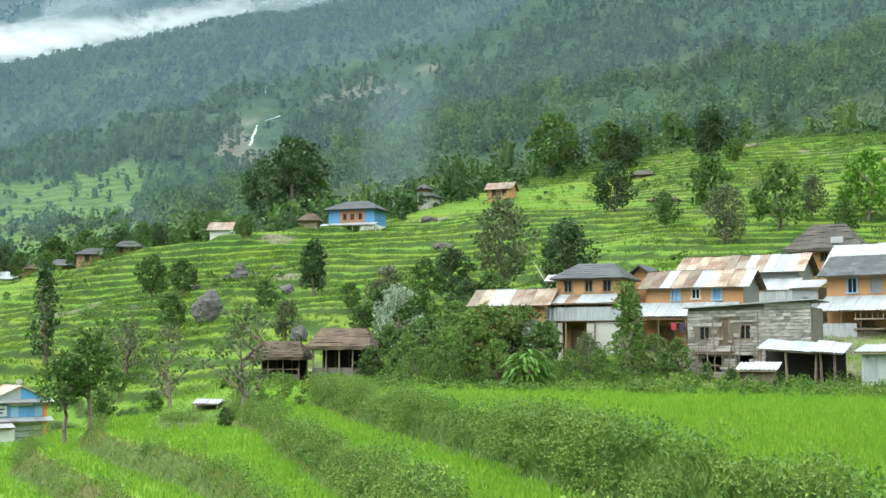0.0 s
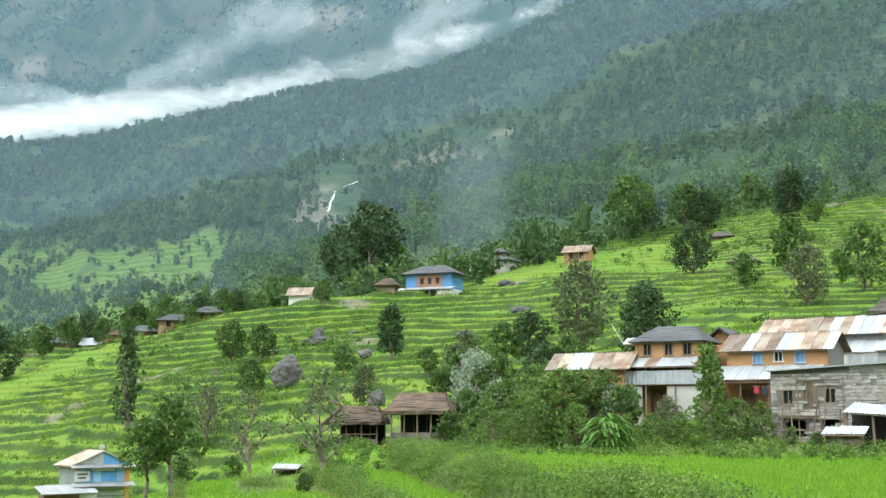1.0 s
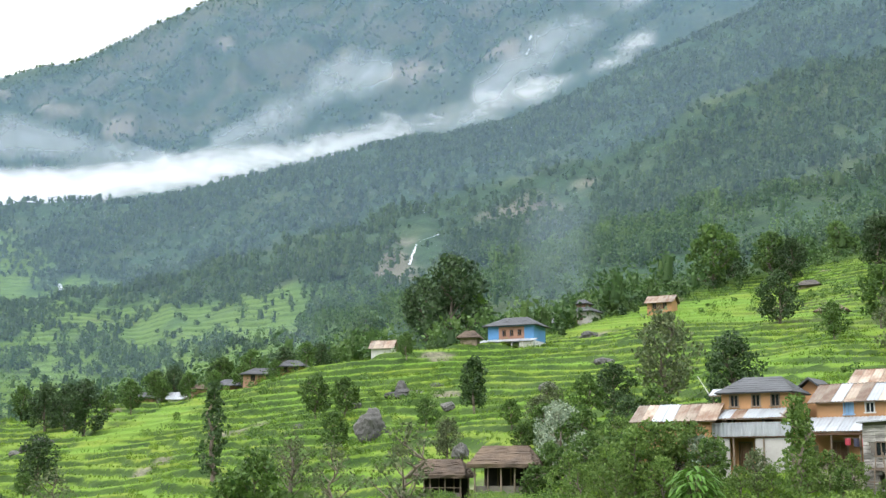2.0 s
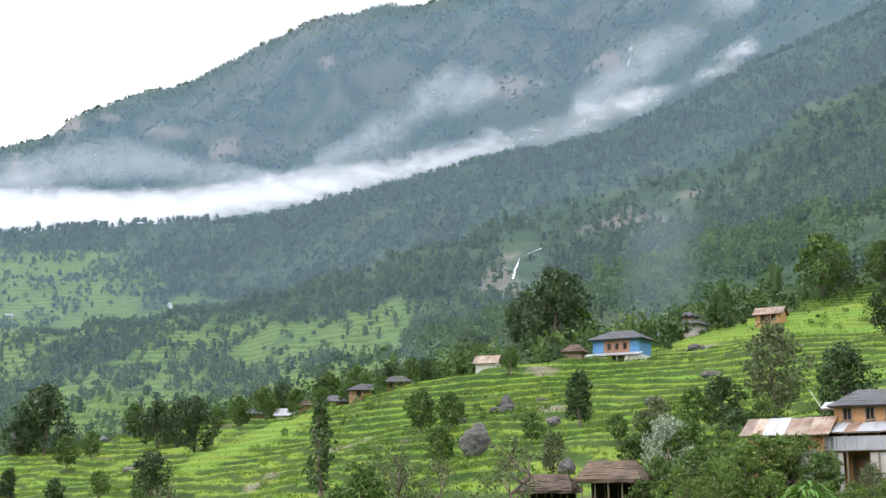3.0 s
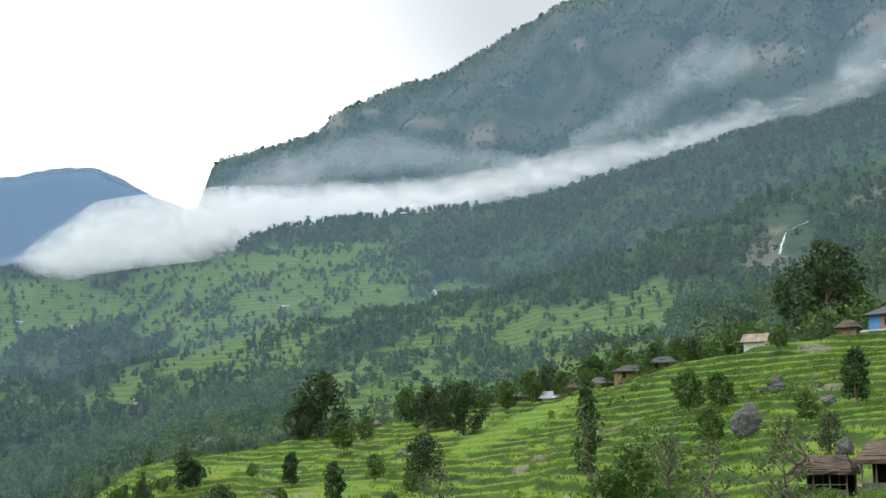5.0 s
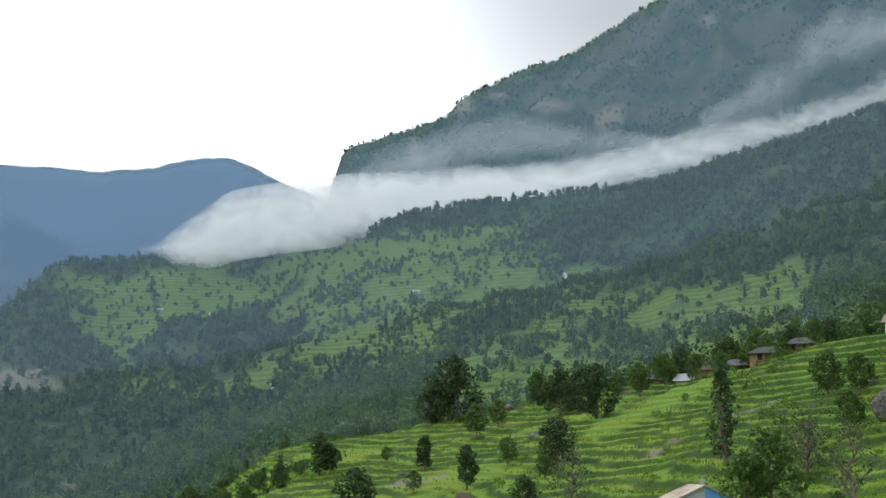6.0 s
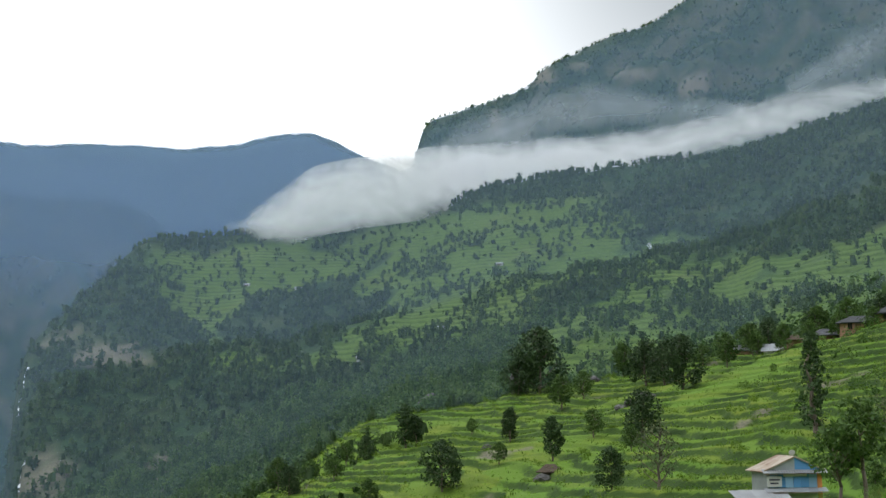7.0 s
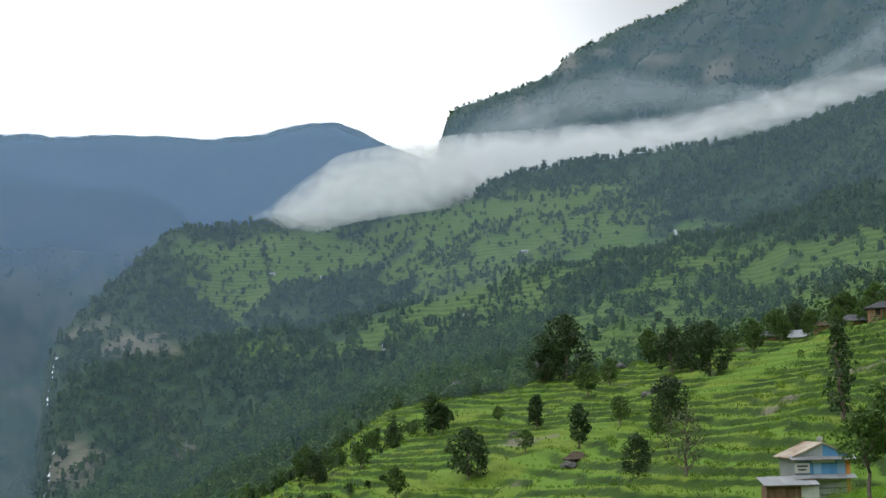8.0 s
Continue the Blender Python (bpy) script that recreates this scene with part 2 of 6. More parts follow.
SMOKE = mist_material("blue_smoke", (0.55, 0.68, 0.86), 0.17, 0.03, 0.75, 1.9, (1, 1, 0.5))
# tints of the sheets that paint aerial haze over the slopes behind
HAZE_NEAR = mist_material("valley_haze_tint", (0.42, 0.61, 0.93), 0.058, 0.002, 1.0, 3.0)
HAZE_FLANK = mist_material("flank_haze_tint", (0.40, 0.58, 0.92), 0.088, 0.002, 1.0, 3.0)
# darker tint, which also dims the high mountain behind
HAZE_MID = mist_material("mountain_haze_tint", (0.13, 0.22, 0.44), 0.18, 0.002, 1.0, 3.0)
HAZE_FAR = mist_material("distant_haze_tint", (0.24, 0.38, 0.62), 0.5, 0.002, 1.0, 2.4)
HAZE_LAST = mist_material("last_haze_tint", (0.30, 0.46, 0.70), 0.34, 0.002, 1.0, 2.4)


# ---- the valley: one sheet, laid over the lines at which the slope changes ----
def hash2(i, j, k):
    h = np.sin(i * 127.1 + j * 311.7 + k * 74.7) * 43758.5453
    return h - np.floor(h)


def value_noise(x, y, k=0):
    i, j = np.floor(x), np.floor(y)
    u, v = x - i, y - j
    u, v = u * u * (3 - 2 * u), v * v * (3 - 2 * v)
    a, b, c, d = hash2(i, j, k), hash2(i + 1, j, k), hash2(i, j + 1, k), hash2(i + 1, j + 1, k)
    return (a * (1 - u) + b * u) * (1 - v) + (c * (1 - u) + d * u) * v


def fbm(x, y, size, octaves=4, k=0):
    """Noise from -1 to 1 whose largest lumps are 'size' metres across."""
    out, amp, tot = 0, 1.0, 0
    for o in range(octaves):
        out = out + amp * (value_noise(x / size * 2 ** o + 17.3 * o, y / size * 2 ** o - 9.1 * o, k + o) * 2 - 1)
        tot += amp
        amp *= 0.5
    return out / tot * 1.6


def smooth(a, b, v):
    u = np.clip((v - a) / (b - a), 0, 1)
    return u * u * (3 - 2 * u)


def pchip(xs, ys, x):
    xs, ys = np.asarray(xs, float), np.asarray(ys, float)
    h, s = np.diff(xs), np.diff(ys) / np.diff(xs)
    m = np.zeros(len(xs))
    same = s[:-1] * s[1:] > 0
    m[1:-1][same] = 2 * s[:-1][same] * s[1:][same] / (s[:-1] + s[1:])[same]
    i = np.clip(np.searchsorted(xs, x) - 1, 0, len(xs) - 2)
    u = (x - xs[i]) / h[i]
    return (ys[i] * (2 * u ** 3 - 3 * u ** 2 + 1) + m[i] * h[i] * (u ** 3 - 2 * u ** 2 + u)
            + ys[i + 1] * (-2 * u ** 3 + 3 * u ** 2) + m[i + 1] * h[i] * (u ** 3 - u ** 2))


# each line: (compass degrees, metres out from the road, degrees above eye level)
LINES = [
    (26, [(-56, 0.05, -88.4), (24, 0.05, -88.4)]),
    (110, [(-56, 16, -9), (24, 16, -9)]),
    (40, [(-56, 150, -9), (-40, 135, -7), (-30, 122, -5.6), (-19, 108, -4.7), (-15.5, 104, -4.2), (-12, 100, -2.4), (-8, 97, -1.15),
          (-5, 92, -1.3), (0, 85, -1.45), (5, 79, -1.65), (12, 75, -1.65), (24, 71, -1.75)]),
    (110, [(-56, 215, -8.5), (-44, 205, -5.4), (-36, 190, -3.2), (-28, 175, -2.0), (-20, 160, -0.8), (-14, 150, 0.8), (-8, 150, 1.9), (0, 150, 2.9),
           (10, 150, 4.3), (24, 150, 4.5)]),
    (210, [(-56, 250, -9), (-48, 255, -6), (-42.1, 265, -3.4), (-39.9, 280, -2.24), (-38, 300, -0.68), (-36.5, 318, 0.28), (-34, 322, 0.8),
           (-29, 312, 1.5), (-25, 300, 2.15), (-21.5, 280, 2.8), (-16.3, 240, 3.65), (-12, 218, 4.5), (-7.6, 215, 5.3), (-3.6, 222, 5.6),
           (-0.6, 245, 6.5), (3, 265, 7.4), (8, 290, 8.05), (11.7, 300, 8.8), (24, 300, 8.9)]),
    (26, [(-56, 400, -9), (-44, 400, -5), (-38, 400, -1.9), (-34, 400, -0.1), (-28, 390, 1.1), (-20, 350, 2.6), (-12, 300, 4.2), (-6, 290, 5.2), (0, 300, 7.0),
          (8, 330, 8.9), (24, 340, 9.7)]),
    (75, [(-56, 540, -9), (-52.3, 560, -9), (-50.8, 570, -5), (-48, 580, -2.5), (-42, 570, 0), (-36, 560, 2), (-30, 560, 3.9), (-26, 560, 5.2), (-20, 560, 5.5),
          (-14, 520, 6.8), (-8, 480, 8), (0, 450, 10), (10, 460, 12), (24, 480, 13.6)]),
    (70, [(-56, 640, -9), (-52.2, 690, -8), (-50.9, 700, 0.4), (-47, 760, 3.2), (-42, 790, 4.4), (-36, 800, 5.4), (-30, 800, 6.9), (-20, 760, 8.3), (-10, 720, 10.5),
          (0, 700, 13), (10, 700, 16), (24, 700, 18)]),
    (75, [(-56, 760, -8), (-52.4, 800, -7), (-51.2, 830, 3.2), (-48.7, 900, 5.9), (-46, 980, 8.2), (-42, 1030, 8.7), (-37, 1050, 9.1), (-33, 1060, 9.8),
          (-30.4, 1060, 10.7), (-24.3, 1040, 11.45), (-21, 1030, 11.65), (-16, 1020, 12.85), (-10, 1000, 14.3), (-3.7, 1000, 15.6), (2.5, 1000, 18.1),
          (10, 1000, 20.5), (24, 1000, 24)]),
    (14, [(-56, 1300, -9), (-50, 1300, -8), (-46, 1300, 2), (-36, 1300, 7), (-20, 1300, 9.5), (0, 1300, 14), (24, 1300, 21)]),
    (28, [(-56, 1700, -8), (-48, 1700, -6), (-40, 1700, 3), (-35, 1700, 8.5), (-33, 1700, 10.4), (-28, 1700, 12.3), (-20, 1700, 14.3), (-12, 1700, 16.5),
          (0, 1700, 20), (24, 1700, 27)]),
    (45, [(-56, 2100, -6), (-46, 2100, -4), (-40, 2100, 3), (-36, 2200, 8.0), (-34.49, 2200, 11.67), (-33.71, 2200, 13.64), (-32.59, 2200, 14.03), (-30.82, 2200, 14.51), (-29.22, 2200, 14.96), (-28.54, 2200, 15.79), (-27.25, 2200, 16.44), (-25.69, 2200, 16.96), (-24.39, 2200, 17.24), (-23.08, 2200, 17.84), (-22.2, 2200, 18.33), (-21.76, 2200, 18.57), (-20.41, 2200, 19.25), (-19.37, 2200, 19.65), (-17.8, 2200, 20.42), (-15.16, 2200, 20.98), (-12.77, 2200, 21.32),
          (0, 2300, 25), (24, 2300, 33)]),
    (10, [(-56, 2900, 9.8), (-50, 2900, 9.8), (-47, 2900, 9.2), (-45, 2900, 7.6), (-42, 2900, 6), (-36, 2900, 6), (-30, 2900, 9), (0, 2900, 17), (24, 2900, 22)]),
    (8, [(-56, 3400, 8), (-40, 3400, 6.5), (-30, 3400, 7), (24, 3400, 16)]),
    (22, [(-56, 4300, 12.67), (-53.63, 4300, 12.25), (-52.48, 4300, 12.47), (-51.31, 4300, 12.38), (-49.77, 4300, 12.62), (-47.84, 4300, 12.58), (-44.63, 4300, 12.42), (-43.01, 4300, 12.67), (-41.0, 4300, 13.1), (-39.22, 4300, 13.34), (-38.19, 4300, 13.04), (-37.16, 4300, 12.55), (-36.39, 4300, 12.11), (-35.23, 4300, 11.79),
          (-34, 4300, 10.6), (-28, 4300, 9.0), (24, 4300, 12)]),
    (4, [(-56, 4800, 8), (24, 4800, 8)]),
]
AZ = np.concatenate([np.arange(-56, 24, 0.15), np.arange(24, 304.1, 2.0)])


def around(points, j):
    """The line's value at every bearing; out of sight it closes evenly round the back."""
    xs = [p[0] for p in points] + [points[0][0] + 360]
    ys = [p[j] for p in points] + [points[0][j]]
    return pchip(xs, ys, AZ)


rr, zz, st = [], [], []
for k, (rows, pts) in enumerate(LINES):
    r, z = around(pts, 1), None
    z = r * np.tan(np.radians(around(pts, 2)))
    if k:
        n = LINES[k - 1][0]
        for s in range(n):
            u = s / n
            rr.append(r0 * (1 - u) + r * u)
            zz.append(z0 * (1 - u) + z * u)
            st.append(np.full(len(AZ), k - 1 + u))
    r0, z0 = r, z
rr, zz, st = np.array(rr), np.array(zz), np.array(st)
gx, gy = rr * np.sin(np.radians(AZ)), rr * np.cos(np.radians(AZ))
for _ in range(2):
    zz[1:-1] = zz[1:-1] * 0.5 + zz[:-2] * 0.25 + zz[2:] * 0.25

# near fields: a broad level paddy, stepping down to the west in strips behind banks
ALONG, SIDE = Vector((0.207, -0.979)), Vector((-0.979, -0.207))
BANKS = [(0.0, 1.25), (4.7, 0.9), (8.8, 0.95), (12.6, 1.0), (17.0, 1.0), (21.5, 1.0), (26.0, 1.0), (31.0, 1.0), (36.0, 1.1), (42.0, 1.2), (50.0, 1.5),
         (60.0, 1.6), (70.0, 1.8), (82.0, 2.0), (95.0, 2.4)]


def bank_offset(x, y):
    d = (x - 5.6) * SIDE[0] + (y - 22) * SIDE[1]
    d = d - 0.3 * np.clip(y - 50, -18, 18) * smooth(5, 12, d)
    return d + 0.9 * fbm(x, y, 22, 2, 40) + 0.25 * fbm(x, y, 4, 2, 44)


def near_field(x, y):
    d = bank_offset(x, y)
    z = np.full(np.shape(x), -2.35) + 0.0 * x
    ris = np.zeros(np.shape(x))
    for at, drop in BANKS:
        z = z - drop * smooth(at, at + 0.9, d)
        ris = np.maximum(ris, smooth(at - 0.7, at - 0.1, d) * (1 - smooth(at + 0.9, at + 1.5, d)))
    return z, ris


nz, nris = near_field(gx, gy)
w_near = smooth(0.9, 1.25, st) * (1 - smooth(1.86, 2.0, st))
zz = zz * (1 - w_near) + nz * w_near
riser = nris * w_near

# the hill: terraces cut along the contours
hill = smooth(1.95, 2.12, st) * (1 - smooth(4.3, 4.9, st))
zz = zz + hill * (1.0 * fbm(gx, gy, 30, 3, 3) + 0.22 * fbm(gx, gy, 7, 2, 8))
step = 1.3
q = zz / step + 0.9 * fbm(gx, gy, 70, 2, 21) + 0.55 * fbm(gx, gy, 17, 3, 24)
fr = q - np.floor(q)
tz = (np.floor(q) + 0.08 * fr + 0.92 * smooth(0.54, 0.94, fr) - (q - zz / step)) * step
whole = 1 - 0.75 * smooth(0.45, 0.8, fbm(gx, gy, 26, 3, 30))
zz = zz * (1 - hill * whole) + tz * hill * whole
riser = np.maximum(riser, hill * whole * smooth(0.72, 0.82, fr) * (1 - smooth(0.96, 1.0, fr)))

# mountainsides: spurs and gullies running down, broken ground, cliffs
far = smooth(4.6, 6.0, st) * (1 - smooth(14.2, 14.9, st))
amp = np.clip(rr / 1000, 0.3, 2.2) * (12 + 9 * smooth(9.2, 10, st)) * far
hold = np.ones_like(st)
for c, wd in ((8, 0.35), (11, 0.3), (14, 0.3)):
    hold = hold - 0.8 * np.exp(-((st - c) / wd) ** 2)
ridged = 1 - 2 * np.abs(fbm(np.radians(AZ)[None, :] * 900 + 0.08 * rr, rr * 0.25, 75, 3, 50))
zz = zz + amp * hold * ((0.8 - 0.2 * smooth(9, 10, st)) * ridged - 0.35 + 0.8 * fbm(gx, gy, 150, 5, 60)) + hold * smooth(9.2, 9.8, st) * (1 - smooth(12, 12.5, st)) * 14 * fbm(gx, gy, 55, 3, 66) + far * (1 - hold) * fbm(gx, gy, 40, 3, 63) * np.clip(rr / 1000, 0.5, 3) * 2.5
gz = EYE.z + zz

# land cover
bearing = np.broadcast_to(AZ, st.shape)
elev = np.degrees(np.arctan2(zz, rr))
# farmed flank of the mountain: between a lower and an upper limit that shift with the bearing, crossed by wooded belts running down it
crest = np.interp(AZ, [-47, -44, -42, -36, -30, -26, -23, -18, -14, -9], [8.0, 9.0, 9.3, 9.0, 10.3, 10.3, 8.0, 7.2, 8.0, 7.0])[None, :]
sole = np.interp(AZ, [-47, -45, -43, -38, -34, -31, -28.5, -20, -9], [7.4, 6.0, 2.2, 2.4, 2.9, 3.1, 1.5, 1.0, 3.0])[None, :]
cut = fbm(gx, gy, 130, 4, 70) + 0.5 * fbm(gx, gy, 45, 3, 74)
belts = fbm((bearing * 0.25 + elev * 0.1) * 60, (elev - 0.42 * bearing) * 60, 95, 3, 78)
meadow = smooth(4.7, 5.1, st) * (1 - smooth(7.75, 8.0, st)) * smooth(-47, -45, bearing) * (1 - smooth(-15, -10, bearing))
meadow = meadow * smooth(-0.5, 0.5, elev - sole + 1.2 * fbm(gx, gy, 90, 3, 72)) * (1 - smooth(-0.7, 0.7, elev - crest + 1.3 * fbm(gx, gy, 110, 3, 71)))
meadow = meadow * smooth(-0.25, 0.05, cut * 0.8 + belts * 0.75 + 0.14)
h2 = 3.2
q2 = gz / h2 + 0.3 * fbm(gx, gy, 90, 2, 77)
f2 = q2 - np.floor(q2)
gz = gz + meadow * (np.floor(q2) + 0.3 * f2 + 0.7 * smooth(0.6, 0.95, f2) - q2) * h2 * 0.7
field = np.maximum(np.maximum(w_near, smooth(0, 1, hill)), 0.56 * meadow)
level = np.where(st < 4.75, q, q2) - 0.355
terrace = np.maximum(hill * whole, 0.6 * meadow)
field = np.maximum(field, smooth(1.0, 1.2, st) * (1 - smooth(3.9, 4.2, st)))
plot = hash2(np.floor(q), np.floor(np.radians(AZ)[None, :] * rr / 14 + 3 * hash2(np.floor(q), 0, 5)), 9) * hill + 0.5 * (1 - hill)
field = field * (1 - smooth(4.05, 4.5, st) * (bearing > -2) * (1 - meadow))
slopev = np.abs(np.gradient(gz, axis=0)) / np.maximum(np.abs(np.gradient(rr, axis=0)), 0.01)
rock = far * smooth(0.8, 1.2, slopev + 0.7 * fbm(gx, gy, 45, 4, 80)) * smooth(9, 10.5, st) * 0.26
for a, e, wa, we in ((-28.3, 15.3, 0.8, 0.5), (-26.6, 15.8, 1.0, 0.4), (-24.5, 15.4, 1.6, 0.5), (-21.8, 14.8, 1.3, 0.6), (-17.1, 18.6, 0.5, 0.4), (-8.6, 17.6, 1.6, 0.8), (-4.5, 18.5, 1.5, 0.8), (-30.6, 13.4, 0.6, 0.8)):
    blot = np.exp(-((bearing - a) / wa) ** 2 - ((elev - e) / we) ** 2)
    rock = np.maximum(rock, 0.8 * far * (st > 9) * smooth(0.5, 1.0, blot + 0.45 * fbm(gx, gy, 50, 4, 86)))
for a, e, wa, we in ((-3.0, 11.6, 2.6, 1.1), (-9.3, 9.2, 1.4, 1.2), (-48.4, 3.6, 2.2, 1.4), (-45.4, -2.2, 0.7, 1.3), (-50, -2.2, 1.4, 1.4), (-0.8, 12.4, 1.4, 0.6)):
    blot = np.exp(-((bearing - a) / wa) ** 2 - ((elev - e) / we) ** 2)
    rock = np.maximum(rock, 0.75 * far * (st < 8.3) * smooth(0.45, 1.0, blot + 0.5 * fbm(gx, gy, 30, 4, 83)))
rock = np.maximum(rock, hill * 0.8 * smooth(0.86, 0.98, fbm(gx, gy, 12, 3, 90)))
yard = smooth(8.2, 9.5, bearing) * smooth(72.5, 75, rr) * (1 - smooth(96, 102, rr)) * (bearing < 24)
rock = np.maximum(rock * (1 - meadow), yard * (0.55 + 0.45 * smooth(-0.4, 0.3, fbm(gx, gy, 5, 3, 95))))


def sheet(name, xyz, faces, mats, values=None, smooth_shade=False):
    """A mesh object from arrays of points and equal-sided faces, with float values per point."""
    me = bpy.data.meshes.new(name)
    nv, (nf, k) = len(xyz), faces.shape
    me.vertices.add(nv)
    me.vertices.foreach_set("co", np.ascontiguousarray(xyz, np.float32).ravel())
    me.loops.add(nf * k)
    me.loops.foreach_set("vertex_index", np.ascontiguousarray(faces, np.int32).ravel())
    me.polygons.add(nf)
    me.polygons.foreach_set("loop_start", np.arange(0, nf * k, k, dtype=np.int32))
    if smooth_shade:
        me.polygons.foreach_set("use_smooth", np.ones(nf, bool))
    for key, v in (values or {}).items():
        me.attributes.new(key, "FLOAT", "POINT").data.foreach_set("value", np.ascontiguousarray(v, np.float32).ravel())
    me.materials.append(mats)
    me.update(calc_edges=True)
    return new(name, me)


def grid_faces(nr, nc):
    i = np.arange(nr - 1)[:, None] * nc + np.arange(nc - 1)[None, :]
    return np.stack([i, i + 1, i + nc + 1, i + nc], -1).reshape(-1, 4)[:, ::-1]


ring = np.arange(0, len(AZ) - 2, 2)
cap = np.stack([np.full(len(ring), gx.size), ring + 2, ring + 1, ring], -1)
pts = np.concatenate([np.stack([gx, gy, gz], -1).reshape(-1, 3), [[0, 0, gz[0].mean()]]])
ground = sheet("ground", pts, np.concatenate([grid_faces(*gx.shape), cap]), GROUND,
               {"field": np.append(field, 0), "plot": np.append(plot, 0.5), "crop": np.append(np.maximum(hill, 0.8 * meadow), 0), "riser": np.append(nris * w_near, 0), "level": np.append(level, 0), "terrace": np.append(terrace, 0), "rock": np.append(rock, 0)}, True)
tagged(ground, "green terraced valley side rising to forested mountains and far ridges", "ground", kind="structure")


def spot(az, r):
    return r * math.sin(radians(az)), r * math.cos(radians(az))


def height(x, y):
    """The ground's height at a place."""
    a, r = math.degrees(math.atan2(x, y)), math.hypot(x, y)
    a = a + 360 if a < -56 else a
    j = min(max(int(np.searchsorted(AZ, a)) - 1, 0), len(AZ) - 2)
    u = (a - AZ[j]) / (AZ[j + 1] - AZ[j])
    return float(np.interp(r, rr[:, j], gz[:, j]) * (1 - u) + np.interp(r, rr[:, j + 1], gz[:, j + 1]) * u)


# ---- haze put in as tinted sheets, and the cloud bank along the mountain ----
def veil_band(name, material, line, label, category, layers=1, gap=40.0, cols=160, rows=24, fade=0.06, lean=0.0):
    """A bank of mist: upright curtains, one behind the other. line: (bearing, metres out, middle and half height in degrees up, thickness)."""
    xs = np.linspace(line[0][0], line[-1][0], cols)
    d, mid, half, thick = (pchip([p[0] for p in line], [(*p, 1.0)[j] for p in line], xs) for j in (1, 2, 3, 4))
    obs = []
    for k in range(layers):
        v = np.linspace(-1, 1, rows)[:, None]
        # the bank leans back from foot to top and billows
        dist = d + k * gap + lean * (0.5 + 0.5 * v) + 0.14 * lean * fbm(xs[None, :] * 15, v * 22, 30, 2, 200 + k)
        el = np.radians(mid + half * v)
        x, y = dist * np.sin(np.radians(xs)), dist * np.cos(np.radians(xs))
        z = EYE.z + dist * np.tan(el)
        endfade = smooth(0, fade, np.linspace(0, 1, cols)) * (1 - smooth(1 - fade, 1.0, np.linspace(0, 1, cols)))
        body = 0.75 * (1 - np.abs(v) ** 1.6) * (0.35 + 0.65 * endfade) - 0.28 * (1 - endfade)
        cover = np.broadcast_to(body, x.shape) - 0.9 * (1 - thick)
        ob = sheet(name, np.stack([x, y, z], -1).reshape(-1, 3), grid_faces(rows, cols), material, {"cover": cover}, True)
        ob.location = (0, 0, 0)
        obs.append(ob)
    return obs


SKYLINE = np.array([np.interp(a, AZ, elev.max(axis=0)) for a in np.linspace(-58, 26, 169)])


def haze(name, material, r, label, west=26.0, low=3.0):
    """Haze over the whole slope, painted as a tinted sheet; thins out towards the ridge."""
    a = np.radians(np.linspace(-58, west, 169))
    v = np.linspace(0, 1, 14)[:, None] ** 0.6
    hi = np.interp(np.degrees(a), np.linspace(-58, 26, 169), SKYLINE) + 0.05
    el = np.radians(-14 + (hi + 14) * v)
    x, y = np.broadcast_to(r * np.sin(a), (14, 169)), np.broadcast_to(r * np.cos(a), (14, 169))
    # a smaller low thins the foot, darkening the valley as if shaded
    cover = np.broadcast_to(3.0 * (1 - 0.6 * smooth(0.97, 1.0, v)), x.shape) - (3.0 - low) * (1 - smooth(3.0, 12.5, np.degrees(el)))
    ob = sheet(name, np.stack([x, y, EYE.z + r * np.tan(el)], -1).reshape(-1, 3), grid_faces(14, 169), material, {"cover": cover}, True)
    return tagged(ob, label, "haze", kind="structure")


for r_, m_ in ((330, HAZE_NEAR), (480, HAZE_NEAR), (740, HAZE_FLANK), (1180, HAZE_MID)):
    haze("haze", m_, r_, "thin bluish sheet painting haze across the valley")
haze("backdrop_haze_sheet", HAZE_FAR, 2345, "blue sheet painting dense haze before the farthest ridges", low=0.15)
haze("backdrop_haze_sheet", HAZE_LAST, 3500, "pale blue sheet painting haze between the two farthest ridges", west=-33.0)
bank = veil_band("cloud", CLOUD, [(-45, 930, 8.6, 0.4, 0.0), (-42.5, 930, 8.9, 0.8, 0.35), (-40.8, 932, 9.2, 1.2, 0.95), (-38.5, 940, 10.1, 1.6, 1.18), (-34, 1000, 10.8, 1.6, 1.2), (-31, 1090, 11.3, 1.3, 1.15), (-24, 1090, 12.1, 1.15, 0.84), (-15, 1090, 13.8, 1.25, 0.56),
                                 (-7, 1080, 15.6, 1.5, 0.44), (0, 1080, 17.8, 1.5, 0.3), (6, 1080, 20.2, 1.2, 0.1)], "", "", 2, 50, 240, 30, lean=22.0)
bank += veil_band("cloud", WISP, [(-35, 1150, 11.9, 0.5), (-31, 1150, 12.9, 1.2, 0.8), (-27, 1150, 14.0, 1.2, 0.85), (-23, 1150, 13.8, 1.0, 0.75), (-19, 1150, 13.4, 0.6)], "", "")
bank += veil_band("cloud", WISP, [(-18, 1150, 14.4, 0.6), (-14, 1150, 15.8, 1.4, 0.75), (-11.3, 1150, 17.6, 1.5, 0.8), (-9, 1150, 17.6, 1.0, 0.72)], "", "")
bank += veil_band("cloud", WISP, [(-6, 1150, 16.6, 0.8), (-3, 1150, 18.4, 1.6, 0.6), (0.5, 1150, 20.2, 1.6, 0.6), (3, 1150, 21, 0.8)], "", "")
for o in bank:
    tagged(o, "white cloud bank lying along the mountain's shoulder", "cloud", group="cloud bank", kind="stuff")


